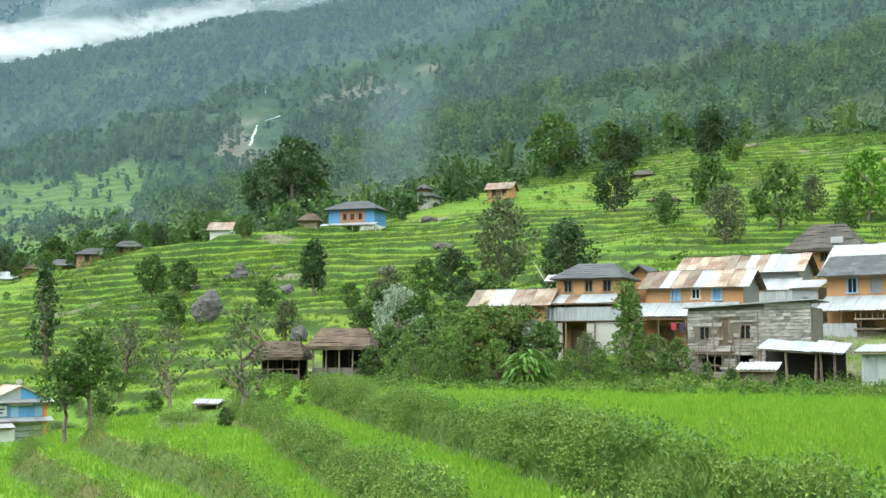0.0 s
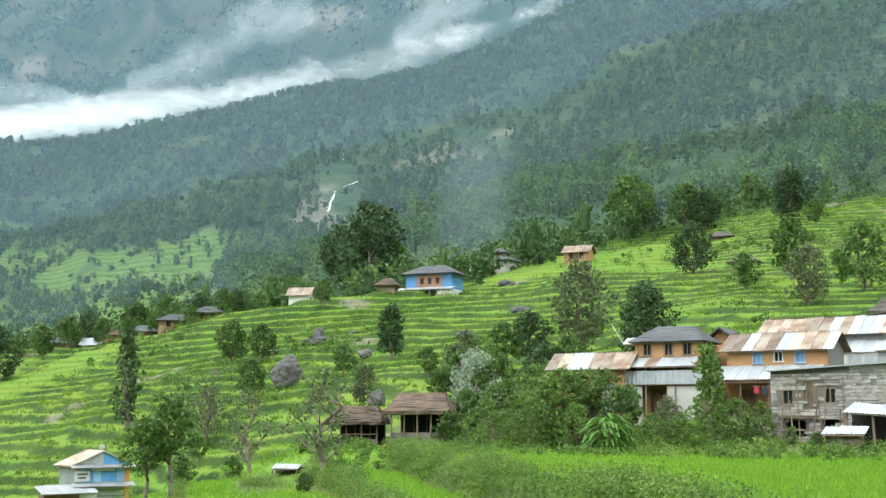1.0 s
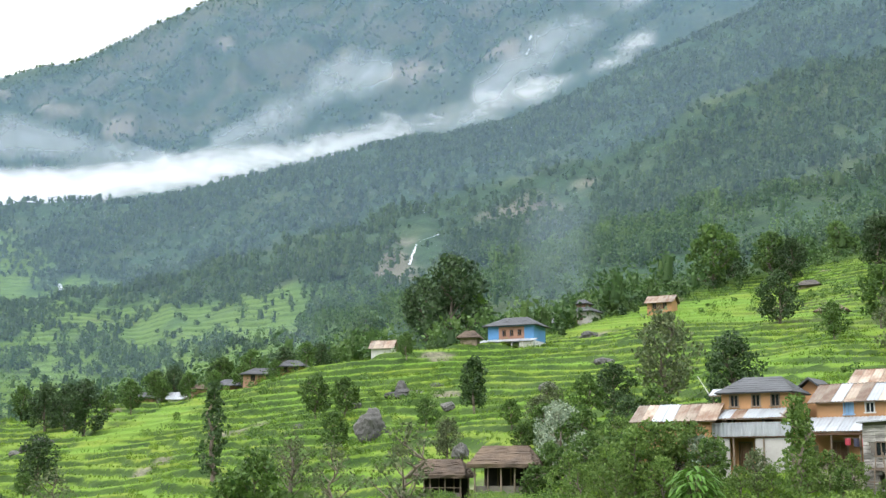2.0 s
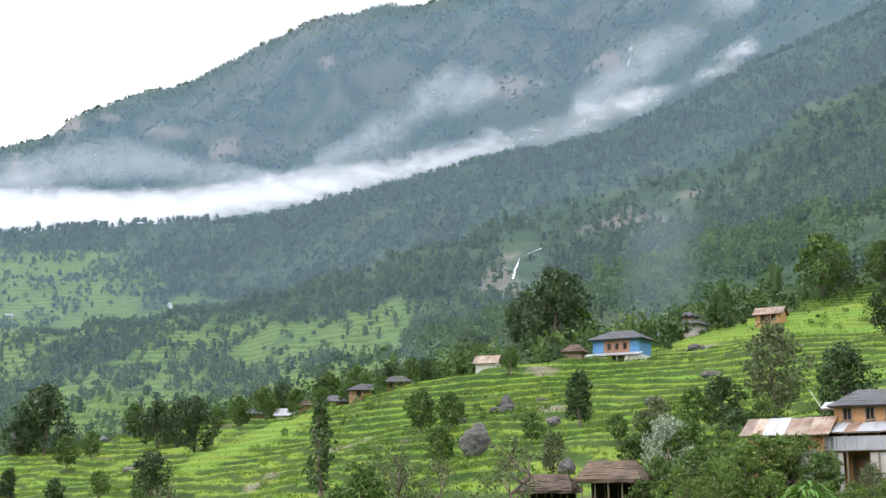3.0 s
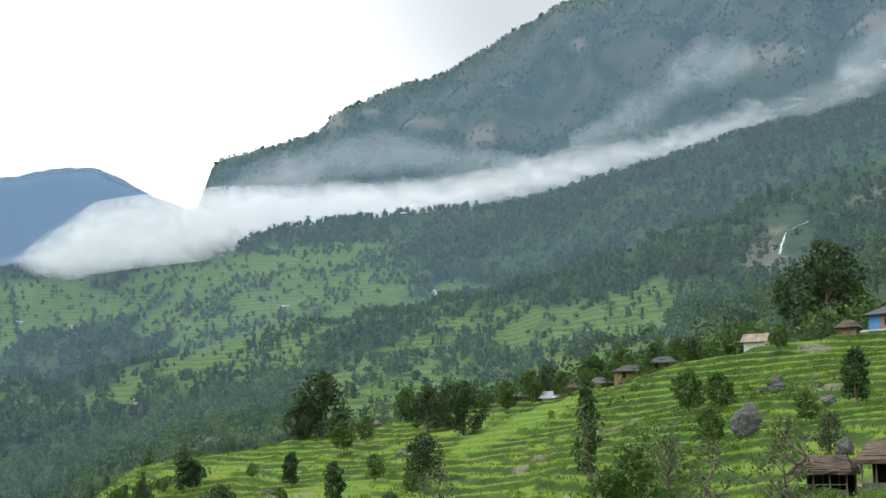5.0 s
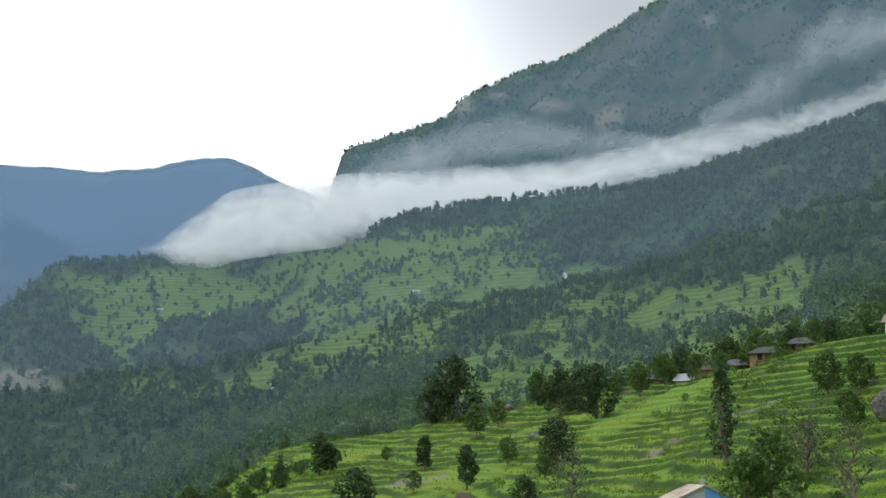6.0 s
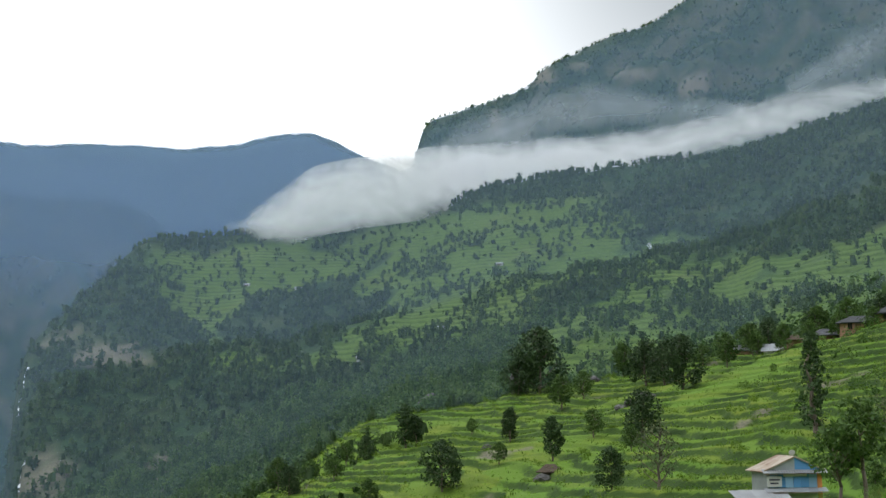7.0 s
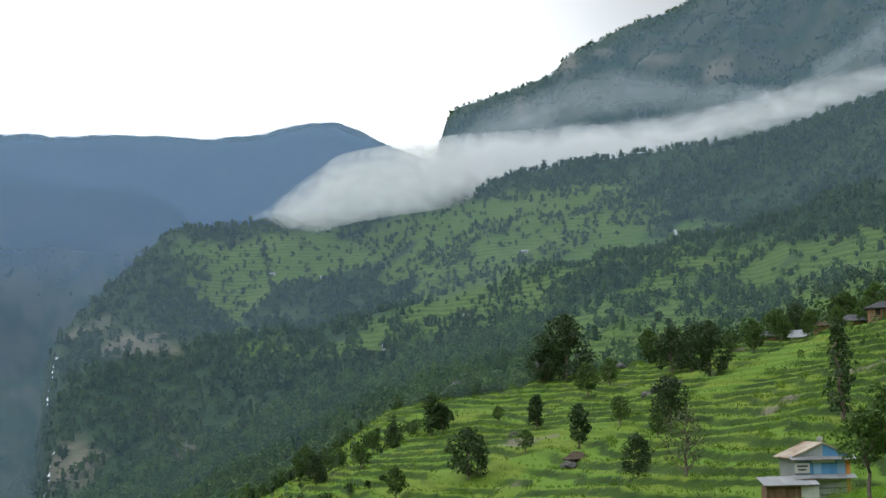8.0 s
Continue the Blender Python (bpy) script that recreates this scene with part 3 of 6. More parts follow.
# ---- things: helpers ----
def part(name, bm, material, parent=None, label="", shade=False):
    """Links a bmesh as one mesh object under a thing or a part."""
    me = bpy.data.meshes.new(name)
    bm.normal_update()
    bm.to_mesh(me)
    bm.free()
    if shade:
        me.polygons.foreach_set("use_smooth", np.ones(len(me.polygons), bool))
    me.materials.append(material)
    ob = new(name, me)
    ob.parent = parent
    return tagged(ob, label) if label else ob


def thing(name, m, label, category, group=""):
    ob = new(name)
    ob.matrix_world = m
    return tagged(ob, label, category, group)


def tube(bm, a, b, r0, r1, sides=6):
    a, b = Vector(a), Vector(b)
    q = (b - a).to_track_quat("Z", "Y")
    rings = []
    for p, r in ((a, r0), (b, r1)):
        rings.append([bm.verts.new(p + q @ Vector((r * math.cos(2 * math.pi * k / sides), r * math.sin(2 * math.pi * k / sides), 0))) for k in range(sides)])
    for k in range(sides):
        bm.faces.new((rings[0][k], rings[0][(k + 1) % sides], rings[1][(k + 1) % sides], rings[1][k]))
    bm.faces.new(rings[1])


def sprigs(centres, size, rng, up=0.3):
    """Small folded leaf sprigs, one kite of two triangles at each centre."""
    n = len(centres)
    d = rng.normal(size=(n, 3))
    d[:, 2] -= 0.25
    d /= np.linalg.norm(d, axis=1)[:, None]
    e = np.cross(d, rng.normal(size=(n, 3)))
    e /= np.linalg.norm(e, axis=1)[:, None]
    s = size * rng.uniform(0.6, 1.3, (n, 1))
    f = np.cross(d, e) * s * 0.12
    pts = np.stack([centres - d * s * 0.6, centres + e * s * 0.34 + f, centres + d * s * 0.6, centres - e * s * 0.34 + f], 1)
    return pts.reshape(-1, 3), np.arange(4 * n).reshape(-1, 4)


TREES = {}
KINDS = {  # crown: material, spread to height, bare trunk share, clumps, leaves in each, leaf size in tree heights, clump radius
    "dark": (LEAF_DARK, 0.42, 0.14, 36, 80, 0.048, 0.15),
    "mid": (LEAF_MID, 0.36, 0.24, 28, 66, 0.054, 0.125),
    "grey": (LEAF_GREY, 0.36, 0.18, 36, 66, 0.042, 0.13),
    "sparse": (LEAF_GREY, 0.36, 0.26, 22, 30, 0.038, 0.11),
    "bright": (LEAF_BRIGHT, 0.42, 0.2, 30, 60, 0.06, 0.14),
    "column": (LEAF_DARK, 0.23, 0.2, 26, 84, 0.050, 0.12),
    "conifer": (LEAF_DARK, 0.13, 0.1, 30, 40, 0.034, 0.07),
    "forked": (LEAF_MID, 0.34, 0.48, 22, 60, 0.046, 0.13),
    "light": (LEAF_LIGHT, 0.4, 0.12, 30, 52, 0.048, 0.125),
    "silver": (LEAF_SILVER, 0.42, 0.16, 30, 56, 0.042, 0.12),
    "vine": (LEAF_LIGHT, 0.2, 0.05, 34, 50, 0.035, 0.09),
}
LOOKS = {
    "dark": "dense dark-green broadleaf tree with a rounded uneven crown",
    "mid": "green broadleaf tree with an open uneven crown",
    "grey": "grey-green broadleaf tree with fine thin foliage",
    "sparse": "spindly tree with bare pale limbs and thin leaves",
    "bright": "fresh bright-green broad-leaved tree",
    "column": "slim upright dark-green tree with a narrow crown",
    "conifer": "tall narrow tree with lopped side branches",
    "forked": "slender field tree with a bare trunk and small leafy crown",
    "light": "light-green leafy tree with an open ragged crown",
    "silver": "pale silvery-leaved tree with a spreading crown",
    "vine": "tall slim tree hung with bright-green climbers",
}


def make_tree(kind, variant):
    """A tree one metre high: tapered crooked trunk, limbs, and a crown of many leaf sprigs round the limb tips."""
    mat, spread, bare, clumps, leaves, size, rad = KINDS[kind]
    rng = np.random.default_rng(hash(kind) % 1 + len(kind) * 37 + variant * 101 + ord(kind[0]))
    top = new("tree")
    wood = bmesh.new()
    pts = [Vector((0, 0, -0.03))]
    for k in range(1, 6):
        pts.append(Vector((rng.normal() * 0.018 * k, rng.normal() * 0.018 * k, 0.8 * k / 5)))
    for k in range(5):
        tube(wood, pts[k], pts[k + 1], 0.026 * (1 - 0.15 * k), 0.026 * (1 - 0.15 * (k + 1)))
    centres = []
    for k in range(clumps):
        u = (k + 0.5) / clumps
        h = bare + (0.94 - bare) * u
        prof = math.sin(math.pi * min(1, (0.16 + u * 0.84))) ** 0.6 if kind not in ("conifer", "vine") else (1.15 - u) * (1 if kind == "vine" or k % 3 else 1.5)
        a = k * 2.4 + rng.normal() * 0.5
        out = spread * prof * rng.uniform(0.35, 1.0)
        tip = Vector((out * math.cos(a), out * math.sin(a), h))
        base_z = max(0.1, min(0.78, h - out * 0.7 - 0.04))
        j = min(4, int(base_z / 0.16))
        base = pts[j].lerp(pts[j + 1], base_z / 0.16 - j)
        if k % 2 == 0 or kind == "sparse":
            elbow = base.lerp(tip, 0.5) + Vector((0, 0, -0.02))
            tube(wood, base, elbow, 0.010, 0.007, 4)
            tube(wood, elbow, tip, 0.007, 0.003, 4)
        r = rad * rng.uniform(0.7, 1.25)
        p = rng.normal(size=(leaves, 3))
        p *= (rng.uniform(0.35, 1, (leaves, 1)) ** 0.6) / np.linalg.norm(p, axis=1)[:, None]
        p[:, 2] *= 0.72
        centres.append(np.array(tip) + p * r)
    part("trunk", wood, BARK, top, shade=True)
    xyz, fc = sprigs(np.concatenate(centres), size, rng)
    crown = sheet("crown", xyz, fc, mat, {"tone": np.repeat(np.clip(rng.normal(0.1, 0.2, len(fc)), 0, 1), 4)})
    crown.parent = top
    return top


def plant(kind, spots, group="trees on the hillside", label=""):
    for i, (az, r, h) in enumerate(spots):
        v = i % 3
        x, y = spot(az, r)
        m = Matrix.Translation((x, y, height(x, y) - 0.1)) @ Matrix.Rotation(i * 2.1 + az, 4, "Z") @ Matrix.Diagonal((h, h, h * 1.03, 1))
        if (kind, v) not in TREES:
            t = TREES[kind, v] = make_tree(kind, v)
            t.matrix_basis = Matrix.Identity(4)
            tagged(t, label or LOOKS[kind], "tree", group)
            t.matrix_basis = m
        else:
            keep = TREES[kind, v].matrix_basis.copy()
            TREES[kind, v].matrix_basis = Matrix.Identity(4)
            c = copy_thing(TREES[kind, v], m)
            TREES[kind, v].matrix_basis = keep
            tagged(c, label or LOOKS[kind], "tree", group)


plant("grey", [(2.67, 138, 10.0), (-6.98, 120, 4.0), (12.52, 150, 7.1), (16.11, 170.5, 5.4), (-2.37, 130, 4.6), (-2.9, 118, 4.4), (6.4, 83, 3.0)])
plant("dark", [(5.5, 116, 6.9), (7.63, 198, 8.0), (8.23, 289.5, 8.9), (11.88, 270, 10.9), (-6.66, 311, 21.5), (-7.9, 327, 15.8), (5.73, 298, 7.9), (0.4, 140, 5.4), (1.03, 113.5, 4.2)])
plant("dark", [(-36.59, 247.5, 4.6), (-33.25, 186, 7.2), (-24.44, 188, 7.0), (-25.87, 146.5, 4.6), (-28.93, 303, 15.5), (-29.81, 304, 9.0), (-24.23, 269.6, 9.3), (-22.67, 235, 9.8), (-39.94, 234, 5.2), (-23.4, 262, 9.0)])
plant("column", [(-5.75, 155, 6.9), (-34.84, 251, 8.0), (-34.4, 250, 6.0), (-30.22, 225, 6.0), (-28.39, 193, 6.6)])
plant("conifer", [(-17.19, 149, 11.9)])
plant("sparse", [(-13.76, 127, 6.6), (-11.94, 98, 6.3), (-8.84, 85, 7.2), (-23.83, 140, 7.3), (-13.9, 129, 5.0)])
plant("bright", [(18.42, 170, 8.8), (-5.66, 317, 10.5)])
plant("mid", [(-12.79, 174, 6.0), (-11.49, 169, 5.2), (-12.0, 144, 4.8), (9.88, 167, 5.2), (11.81, 176, 8.4), (14.71, 161, 8.8), (17.43, 152, 4.6), (4.92, 287, 14.5),
              (7.36, 292, 10.9), (-10.61, 334, 10.3), (-8.76, 206, 4.5), (10.22, 328, 8.7), (12.9, 260, 5.7), (-3.62, 111, 3.2), (-0.73, 131, 4.6), (2.16, 113, 4.4), (-4.12, 137, 3.3), (-7.86, 150, 4.0)])
plant("mid", [(-37.46, 251, 4.4), (-31.91, 251, 3.1), (-26.56, 208, 4.6), (-24.95, 180, 3.6), (-25.2, 300, 7.9), (-40.43, 265, 6.4), (-38.95, 248, 4.4), (-36.49, 185, 4.5), (-37.97, 227, 4.5), (-27.94, 262, 6.9),
              (-26.95, 268, 5.9), (-30.74, 199, 3.5), (-20.71, 251, 6.6), (-18.45, 248, 4.4), (-21.78, 270, 4.8), (-23.23, 400, 8.9), (-14.0, 262, 6), (-19.6, 262, 6.5), (-16.6, 262, 6)])
plant("light", [(-0.1, 88, 4.3), (1.66, 88, 4.2), (3.03, 86, 3.9), (-1.55, 90, 4.0), (9.35, 83, 2.8), (5.65, 80.3, 2.6), (2.4, 84, 3.2), (4.6, 82, 2.6), (0.6, 101, 4.6), (-3.4, 101, 3.4),
                (1.6, 98, 4.2), (0.3, 84, 3.0), (-1.2, 86, 2.8), (3.4, 82, 2.4), (7.0, 82, 2.2), (10.3, 81, 2.6), (11.6, 78.5, 1.3)], "trees along the village edge")
plant("light", [(2.0, 86.5, 5.4), (2.9, 87.2, 5.0), (3.7, 86.4, 4.8), (1.2, 86, 5.2)], "trees along the village edge")
plant("mid", [(-3.11, 94, 3.4), (1.16, 105, 3.6), (0.8, 92, 4.4), (-0.8, 96, 4.4), (-2.4, 98, 4.0), (-2.6, 112, 4.8), (-1.0, 104, 5.2), (4.46, 85, 3.6), (9.9, 80, 1.8), (12.6, 77.5, 1.1), (14.7, 73.5, 1.0)],
      "trees along the village edge")
plant("silver", [(-1.9, 104, 5.6), (-1.1, 99, 4.4), (4.1, 86, 3.8), (-2.1, 108, 5.0)], "trees along the village edge")
plant("mid", [(-13.2, 221, 4.6), (-14.55, 226, 3.6), (-16.0, 234, 5.0), (-17.2, 238, 4.4), (-18.3, 252, 5.2), (-19.4, 260, 4.8), (-20.9, 268, 4.4), (-15.6, 243, 6.5), (-16.9, 252, 6.8), (-19.8, 272, 6.5)], "trees round the hill village")
plant("dark", [(-17.0, 254, 6.6), (-14.2, 240, 6.2), (-18.9, 268, 6.6), (-12.6, 226, 5.0)], "trees round the hill village")
plant("forked", [(-16.25, 79.5, 5.5), (-15.3, 79.3, 6.0)], "trees by the lower fields")
plant("mid", [(-14.77, 109, 2.9), (-14.09, 118, 2.3), (-12.65, 96, 1.9), (-9.52, 76.6, 1.4)], "trees by the lower fields")
plant("vine", [(8.1, 80.5, 6.4), (8.4, 84, 5.6)], "trees along the village edge")


# ---- uncounted green: forest, hedges, rice, weeds ----
def scatter(weight, n, rng):
    """Places on the ground's grid, by weight, jittered within the cell."""
    w = (weight * np.abs(np.gradient(rr, axis=0)) * rr * np.abs(np.gradient(AZ))[None, :]).ravel()
    idx = rng.choice(len(w), n, p=w / w.sum())
    i, j = np.unravel_index(idx, rr.shape)
    i2, j2 = np.clip(i + 1, 0, rr.shape[0] - 1), np.clip(j + 1, 0, rr.shape[1] - 1)
    u, v = rng.uniform(size=n), rng.uniform(size=n)
    p = [(a[i, j] * (1 - u) + a[i2, j] * u) * (1 - v) + (a[i, j2] * (1 - u) + a[i2, j2] * u) * v for a in (gx, gy, gz)]
    return np.stack(p, -1)


def wood_stuff(name, places, rng, tall, leaf, k, material, label, slim=0.36, core=0.8):
    """Many trees as clouds of leaf sprigs, each crown its own height, girth and lean."""
    n = len(places)
    h = rng.uniform(tall[0], tall[1], (n, 1, 1)) * rng.uniform(0.7, 1.25, (n, 1, 1))
    d = rng.normal(size=(n, k, 3))
    d /= np.linalg.norm(d, axis=2, keepdims=True)
    d *= rng.uniform(0.25, 1, (n, k, 1)) ** 0.45
    lump = 1 + 0.35 * np.sin(d[:, :, :1] * 5 + rng.uniform(0, 6, (n, 1, 1))) * np.cos(d[:, :, 1:2] * 4 + rng.uniform(0, 6, (n, 1, 1)))
    girth = slim * rng.uniform(0.7, 1.25, (n, 1, 1))
    c = d * lump * h * np.concatenate([girth, girth, np.full_like(girth, 0.44)], 2)
    c[:, :, 2] += 0.5 * h[:, :, 0]
    c[:, :, :2] *= (1.08 - 0.2 * np.clip(c[:, :, 2:3] / h, 0, 1))
    c += places[:, None, :]
    xyz, fc = sprigs(c.reshape(-1, 3), leaf, rng)
    tone = np.clip(rng.normal(0.25, 0.35, n), 0, 1)
    # a leafy mass deep inside each crown: two uneven rings
    parts_xyz, parts_f, tones = [xyz], [fc], [np.repeat(tone, k * 4)]
    if core:
        ang = np.arange(4) * math.pi / 2
        lev, rad = np.array([0.24, 0.74]), np.array([0.62, 0.45]) * core
        a = ang[None, None, :] + rng.uniform(0, 6, (n, 1, 1)) + np.array([0, 0.7])[None, :, None]
        q = rad[None, :, None] * rng.uniform(0.7, 1.1, (n, 2, 4)) * h * girth
        body = np.stack([q * np.cos(a), q * np.sin(a), lev[None, :, None] * h * rng.uniform(0.85, 1.12, (n, 2, 4))], -1) + places[:, None, None, :]
        i = np.arange(4)
        one = np.stack([i, (i + 1) % 4, (i + 1) % 4 + 4, i + 4], -1)
        parts_xyz.append(body.reshape(-1, 3))
        parts_f.append((one[None] + 8 * np.arange(n)[:, None, None]).reshape(-1, 4) + len(xyz))
        tones.append(np.repeat(tone, 8))
    ob = sheet(name, np.concatenate(parts_xyz), np.concatenate(parts_f), material, {"tone": np.concatenate(tones)})
    return tagged(ob, label, "forest", kind="stuff")


rng = np.random.default_rng(5)
clump = smooth(-0.55, 0.25, fbm(gx, gy, 60, 3, 100))
inview = smooth(-57, -55, bearing) * (1 - smooth(22, 24, bearing))
stream = np.exp(-((bearing + 8.1) / 1.0) ** 2 - ((elev - 9.7) / 1.6) ** 2)
green = (1 - 0.97 * np.clip(1.7 * stream, 0, 1)) * (1 - 0.94 * meadow) * (1 - 0.8 * rock) * inview
low = np.where(bearing > -2, smooth(4.02, 4.3, st), smooth(4.25, 4.6, st)) * (1 - smooth(5.9, 6.1, st)) * green * (0.15 + 0.85 * clump) * np.where(bearing > -34, 1, 0.9)
wood_stuff("forest", scatter(low, 2700, rng), rng, (4.5, 10), 0.95, 84, LEAF_WOOD, "dense mixed forest above the terraces", 0.48, 0.42)
up = smooth(5.8, 6.1, st) * (1 - smooth(8.05, 8.3, st)) * green * (0.35 + 0.65 * clump)
wood_stuff("forest", scatter(up, 16500, rng), rng, (3.6, 7.4), 1.3, 14, LEAF_FOREST, "dark forest covering the steep mountainside", 0.52, 0.75)
top_ = (smooth(9.4, 9.8, st) * (1 - smooth(11.1, 11.3, st))) * (0.25 + 0.75 * clump) * (1 - 0.85 * rock) * inview
wood_stuff("forest", scatter(top_, 15000, rng), rng, (4, 9), 2.6, 5, LEAF_FOREST, "forest and scrub on the high mountain", 0.5, 0.8)
last = smooth(11.6, 12.0, st) * (1 - smooth(13.7, 13.8, st)) * inview * (bearing < -33) * (0.3 + 0.7 * clump)
wood_stuff("forest", scatter(last, 9000, rng), rng, (10, 20), 8, 5, LEAF_FOREST, "hazy forest on the farthest ridges", 0.5, 0.8)
skyl = np.exp(-((st - 11.0) / 0.05) ** 2) * inview + np.exp(-((st - 8.0) / 0.03) ** 2) * inview * 2
wood_stuff("forest", scatter(skyl, 1100, rng), rng, (4, 9), 1.3, 26, LEAF_FOREST, "trees standing along the ridge lines", 0.3)
groves = meadow * inview * smooth(0.0, 0.35, fbm(gx, gy, 40, 3, 103)) + 0.16 * meadow * inview
wood_stuff("copses", scatter(groves, 2600, rng), rng, (2.4, 5.6), 0.85, 26, LEAF_FOREST, "scattered copses between the far terraces", 0.45, 0.7)

hillw = hill * inview * smooth(2.1, 2.4, st)
bush_at = hillw * smooth(0.25, 0.6, fbm(gx, gy, 30, 3, 110)) * (0.2 + riser) * (1 - smooth(4.0, 4.2, st))
wood_stuff("shrubs", scatter(bush_at, 420, rng), rng, (0.9, 2.2), 0.3, 60, LEAF_MID, "low green shrubs along the terrace edges", 0.6, 0)
tuft_at = hillw * riser * smooth(-0.2, 0.5, fbm(gx, gy, 14, 3, 112)) * (1 - smooth(4.0, 4.2, st))
wood_stuff("terrace_tufts", scatter(tuft_at, 4600, rng), rng, (0.4, 1.1), 0.17, 22, LEAF_TERRACE, "grassy tufts and herbs bulging over the terrace edges", 0.9, 0)
thicket = hill * inview * (1 - smooth(-36, -33.5, bearing)) * (1 - smooth(-1.0, 0.2, elev)) * smooth(-0.2, 0.3, fbm(gx, gy, 22, 3, 118))
wood_stuff("shrubs", scatter(thicket, 380, rng), rng, (1.2, 4.0), 0.5, 60, LEAF_WOOD, "thickets of dark bushes on the steep lower terraces", 0.55, 0.7)
scrub = np.where(bearing > -6, smooth(4.0, 4.2, st) * (1 - smooth(4.9, 5.3, st)), 0) * inview * (1 - 0.6 * rock)
wood_stuff("shrubs", scatter(scrub, 480, rng), rng, (1.2, 3.4), 0.55, 30, LEAF_WOOD, "scrub between the upper terraces and the forest", 0.6, 0)
rim = smooth(3.9, 4.0, st) * (1 - smooth(4.3, 4.5, st)) * inview * smooth(-0.1, 0.3, fbm(gx, gy, 24, 2, 115))
wood_stuff("shrubs", scatter(rim * (1 - 0.85 * smooth(-22, -20, bearing) * (1 - smooth(-13, -11, bearing))), 360, rng), rng, (1.2, 4.2), 0.55, 60, LEAF_FOREST, "bushes along the brow of the terraced hill", 0.5)


def blades(name, places, rng, tall, wide, k, material, label, category, lean=0.35):
    """Tufts of k upright blades, two triangles each."""
    n = len(places)
    b = np.repeat(places, k, 0) + np.concatenate([rng.normal(0, tall * 0.3, (n * k, 2)), np.zeros((n * k, 1))], 1)
    t = b + np.concatenate([rng.normal(0, tall * lean, (n * k, 2)), tall * rng.uniform(0.6, 1.25, (n * k, 1))], 1)
    a = rng.uniform(0, math.pi, (n * k, 1))
    s = np.concatenate([np.cos(a), np.sin(a), 0 * a], 1) * wide
    mid_ = b * 0.45 + t * 0.55 + np.array([0, 0, tall * 0.08])
    b[:, 2] -= 0.05
    xyz = np.stack([b - s * 0.6, mid_ + s, t, mid_ - s], 1).reshape(-1, 3)
    ob = sheet(name, xyz, np.arange(4 * n * k).reshape(-1, 4), material, {"tone": np.repeat(np.clip(rng.normal(0.1, 0.25, n), 0, 1), 4 * k)})
    return tagged(ob, label, category, kind="stuff")


seen_near = (bearing > -24) & (bearing < 22) & (rr > 17)
paddy = np.maximum(w_near, smooth(1.8, 1.86, st) * (1 - smooth(2.1, 2.2, st))) * (1 - nris) * seen_near / np.maximum(rr, 15)
blades("rice_plants", scatter(paddy, 30000, rng), rng, 0.30, 0.028, 3, LEAF_RICE, "young bright-green rice standing in the paddies", "rice", 0.25)
off = bank_offset(gx, gy)
strip = sum(smooth(at - 0.35, at - 0.1, off) * (1 - smooth(at + 0.7, at + 1.0, off)) for at, drop in BANKS)
edge = w_near * strip * seen_near / np.maximum(rr, 15) * np.where(off < 3, 1.0, np.where(off < 6.5, 0.5, 0.12))
wood_stuff("hedge_weeds", scatter(edge * (0.15 + 0.85 * smooth(-0.4, 0.2, fbm(gx, gy, 5, 2, 120))), 1050, rng), rng, (0.5, 1.1), 0.075, 170, LEAF_WEED, "rank weeds and shrubs on the field banks", 0.7, 0)
blades("bank_grass", scatter(edge, 9000, rng), rng, 0.26, 0.022, 2, LEAF_WEED, "long grass hanging over the field banks", "grass", 0.6)
blades("bank_grass", scatter(w_near * strip * seen_near * (off > 3) / np.maximum(rr, 15), 6000, rng), rng, 0.24, 0.022, 2, LEAF_STRAW, "dry yellowing grass along the cut field banks", "grass", 0.6)
front = smooth(1.82, 1.92, st) * (1 - smooth(2.02, 2.08, st)) * (bearing > -10) * (bearing < 22)
wood_stuff("hedge_weeds", scatter(front, 420, rng), rng, (0.4, 1.0), 0.14, 90, LEAF_WEED, "overgrown hedge at the foot of the village", 0.65, 0)
terr = hillw * (0.02 + riser) * (1 - rock)
blades("terrace_grass", scatter(terr, 20000, rng), rng, 0.42, 0.06, 2, LEAF_TERRACE, "tall grass along the terrace risers", "grass", 0.5)
crop = hillw * (1 - riser) * (1 - rock)
blades("terrace_crop", scatter(crop, 16000, rng), rng, 0.18, 0.05, 2, LEAF_RICE, "green millet and rice on the terraces", "crop", 0.4)


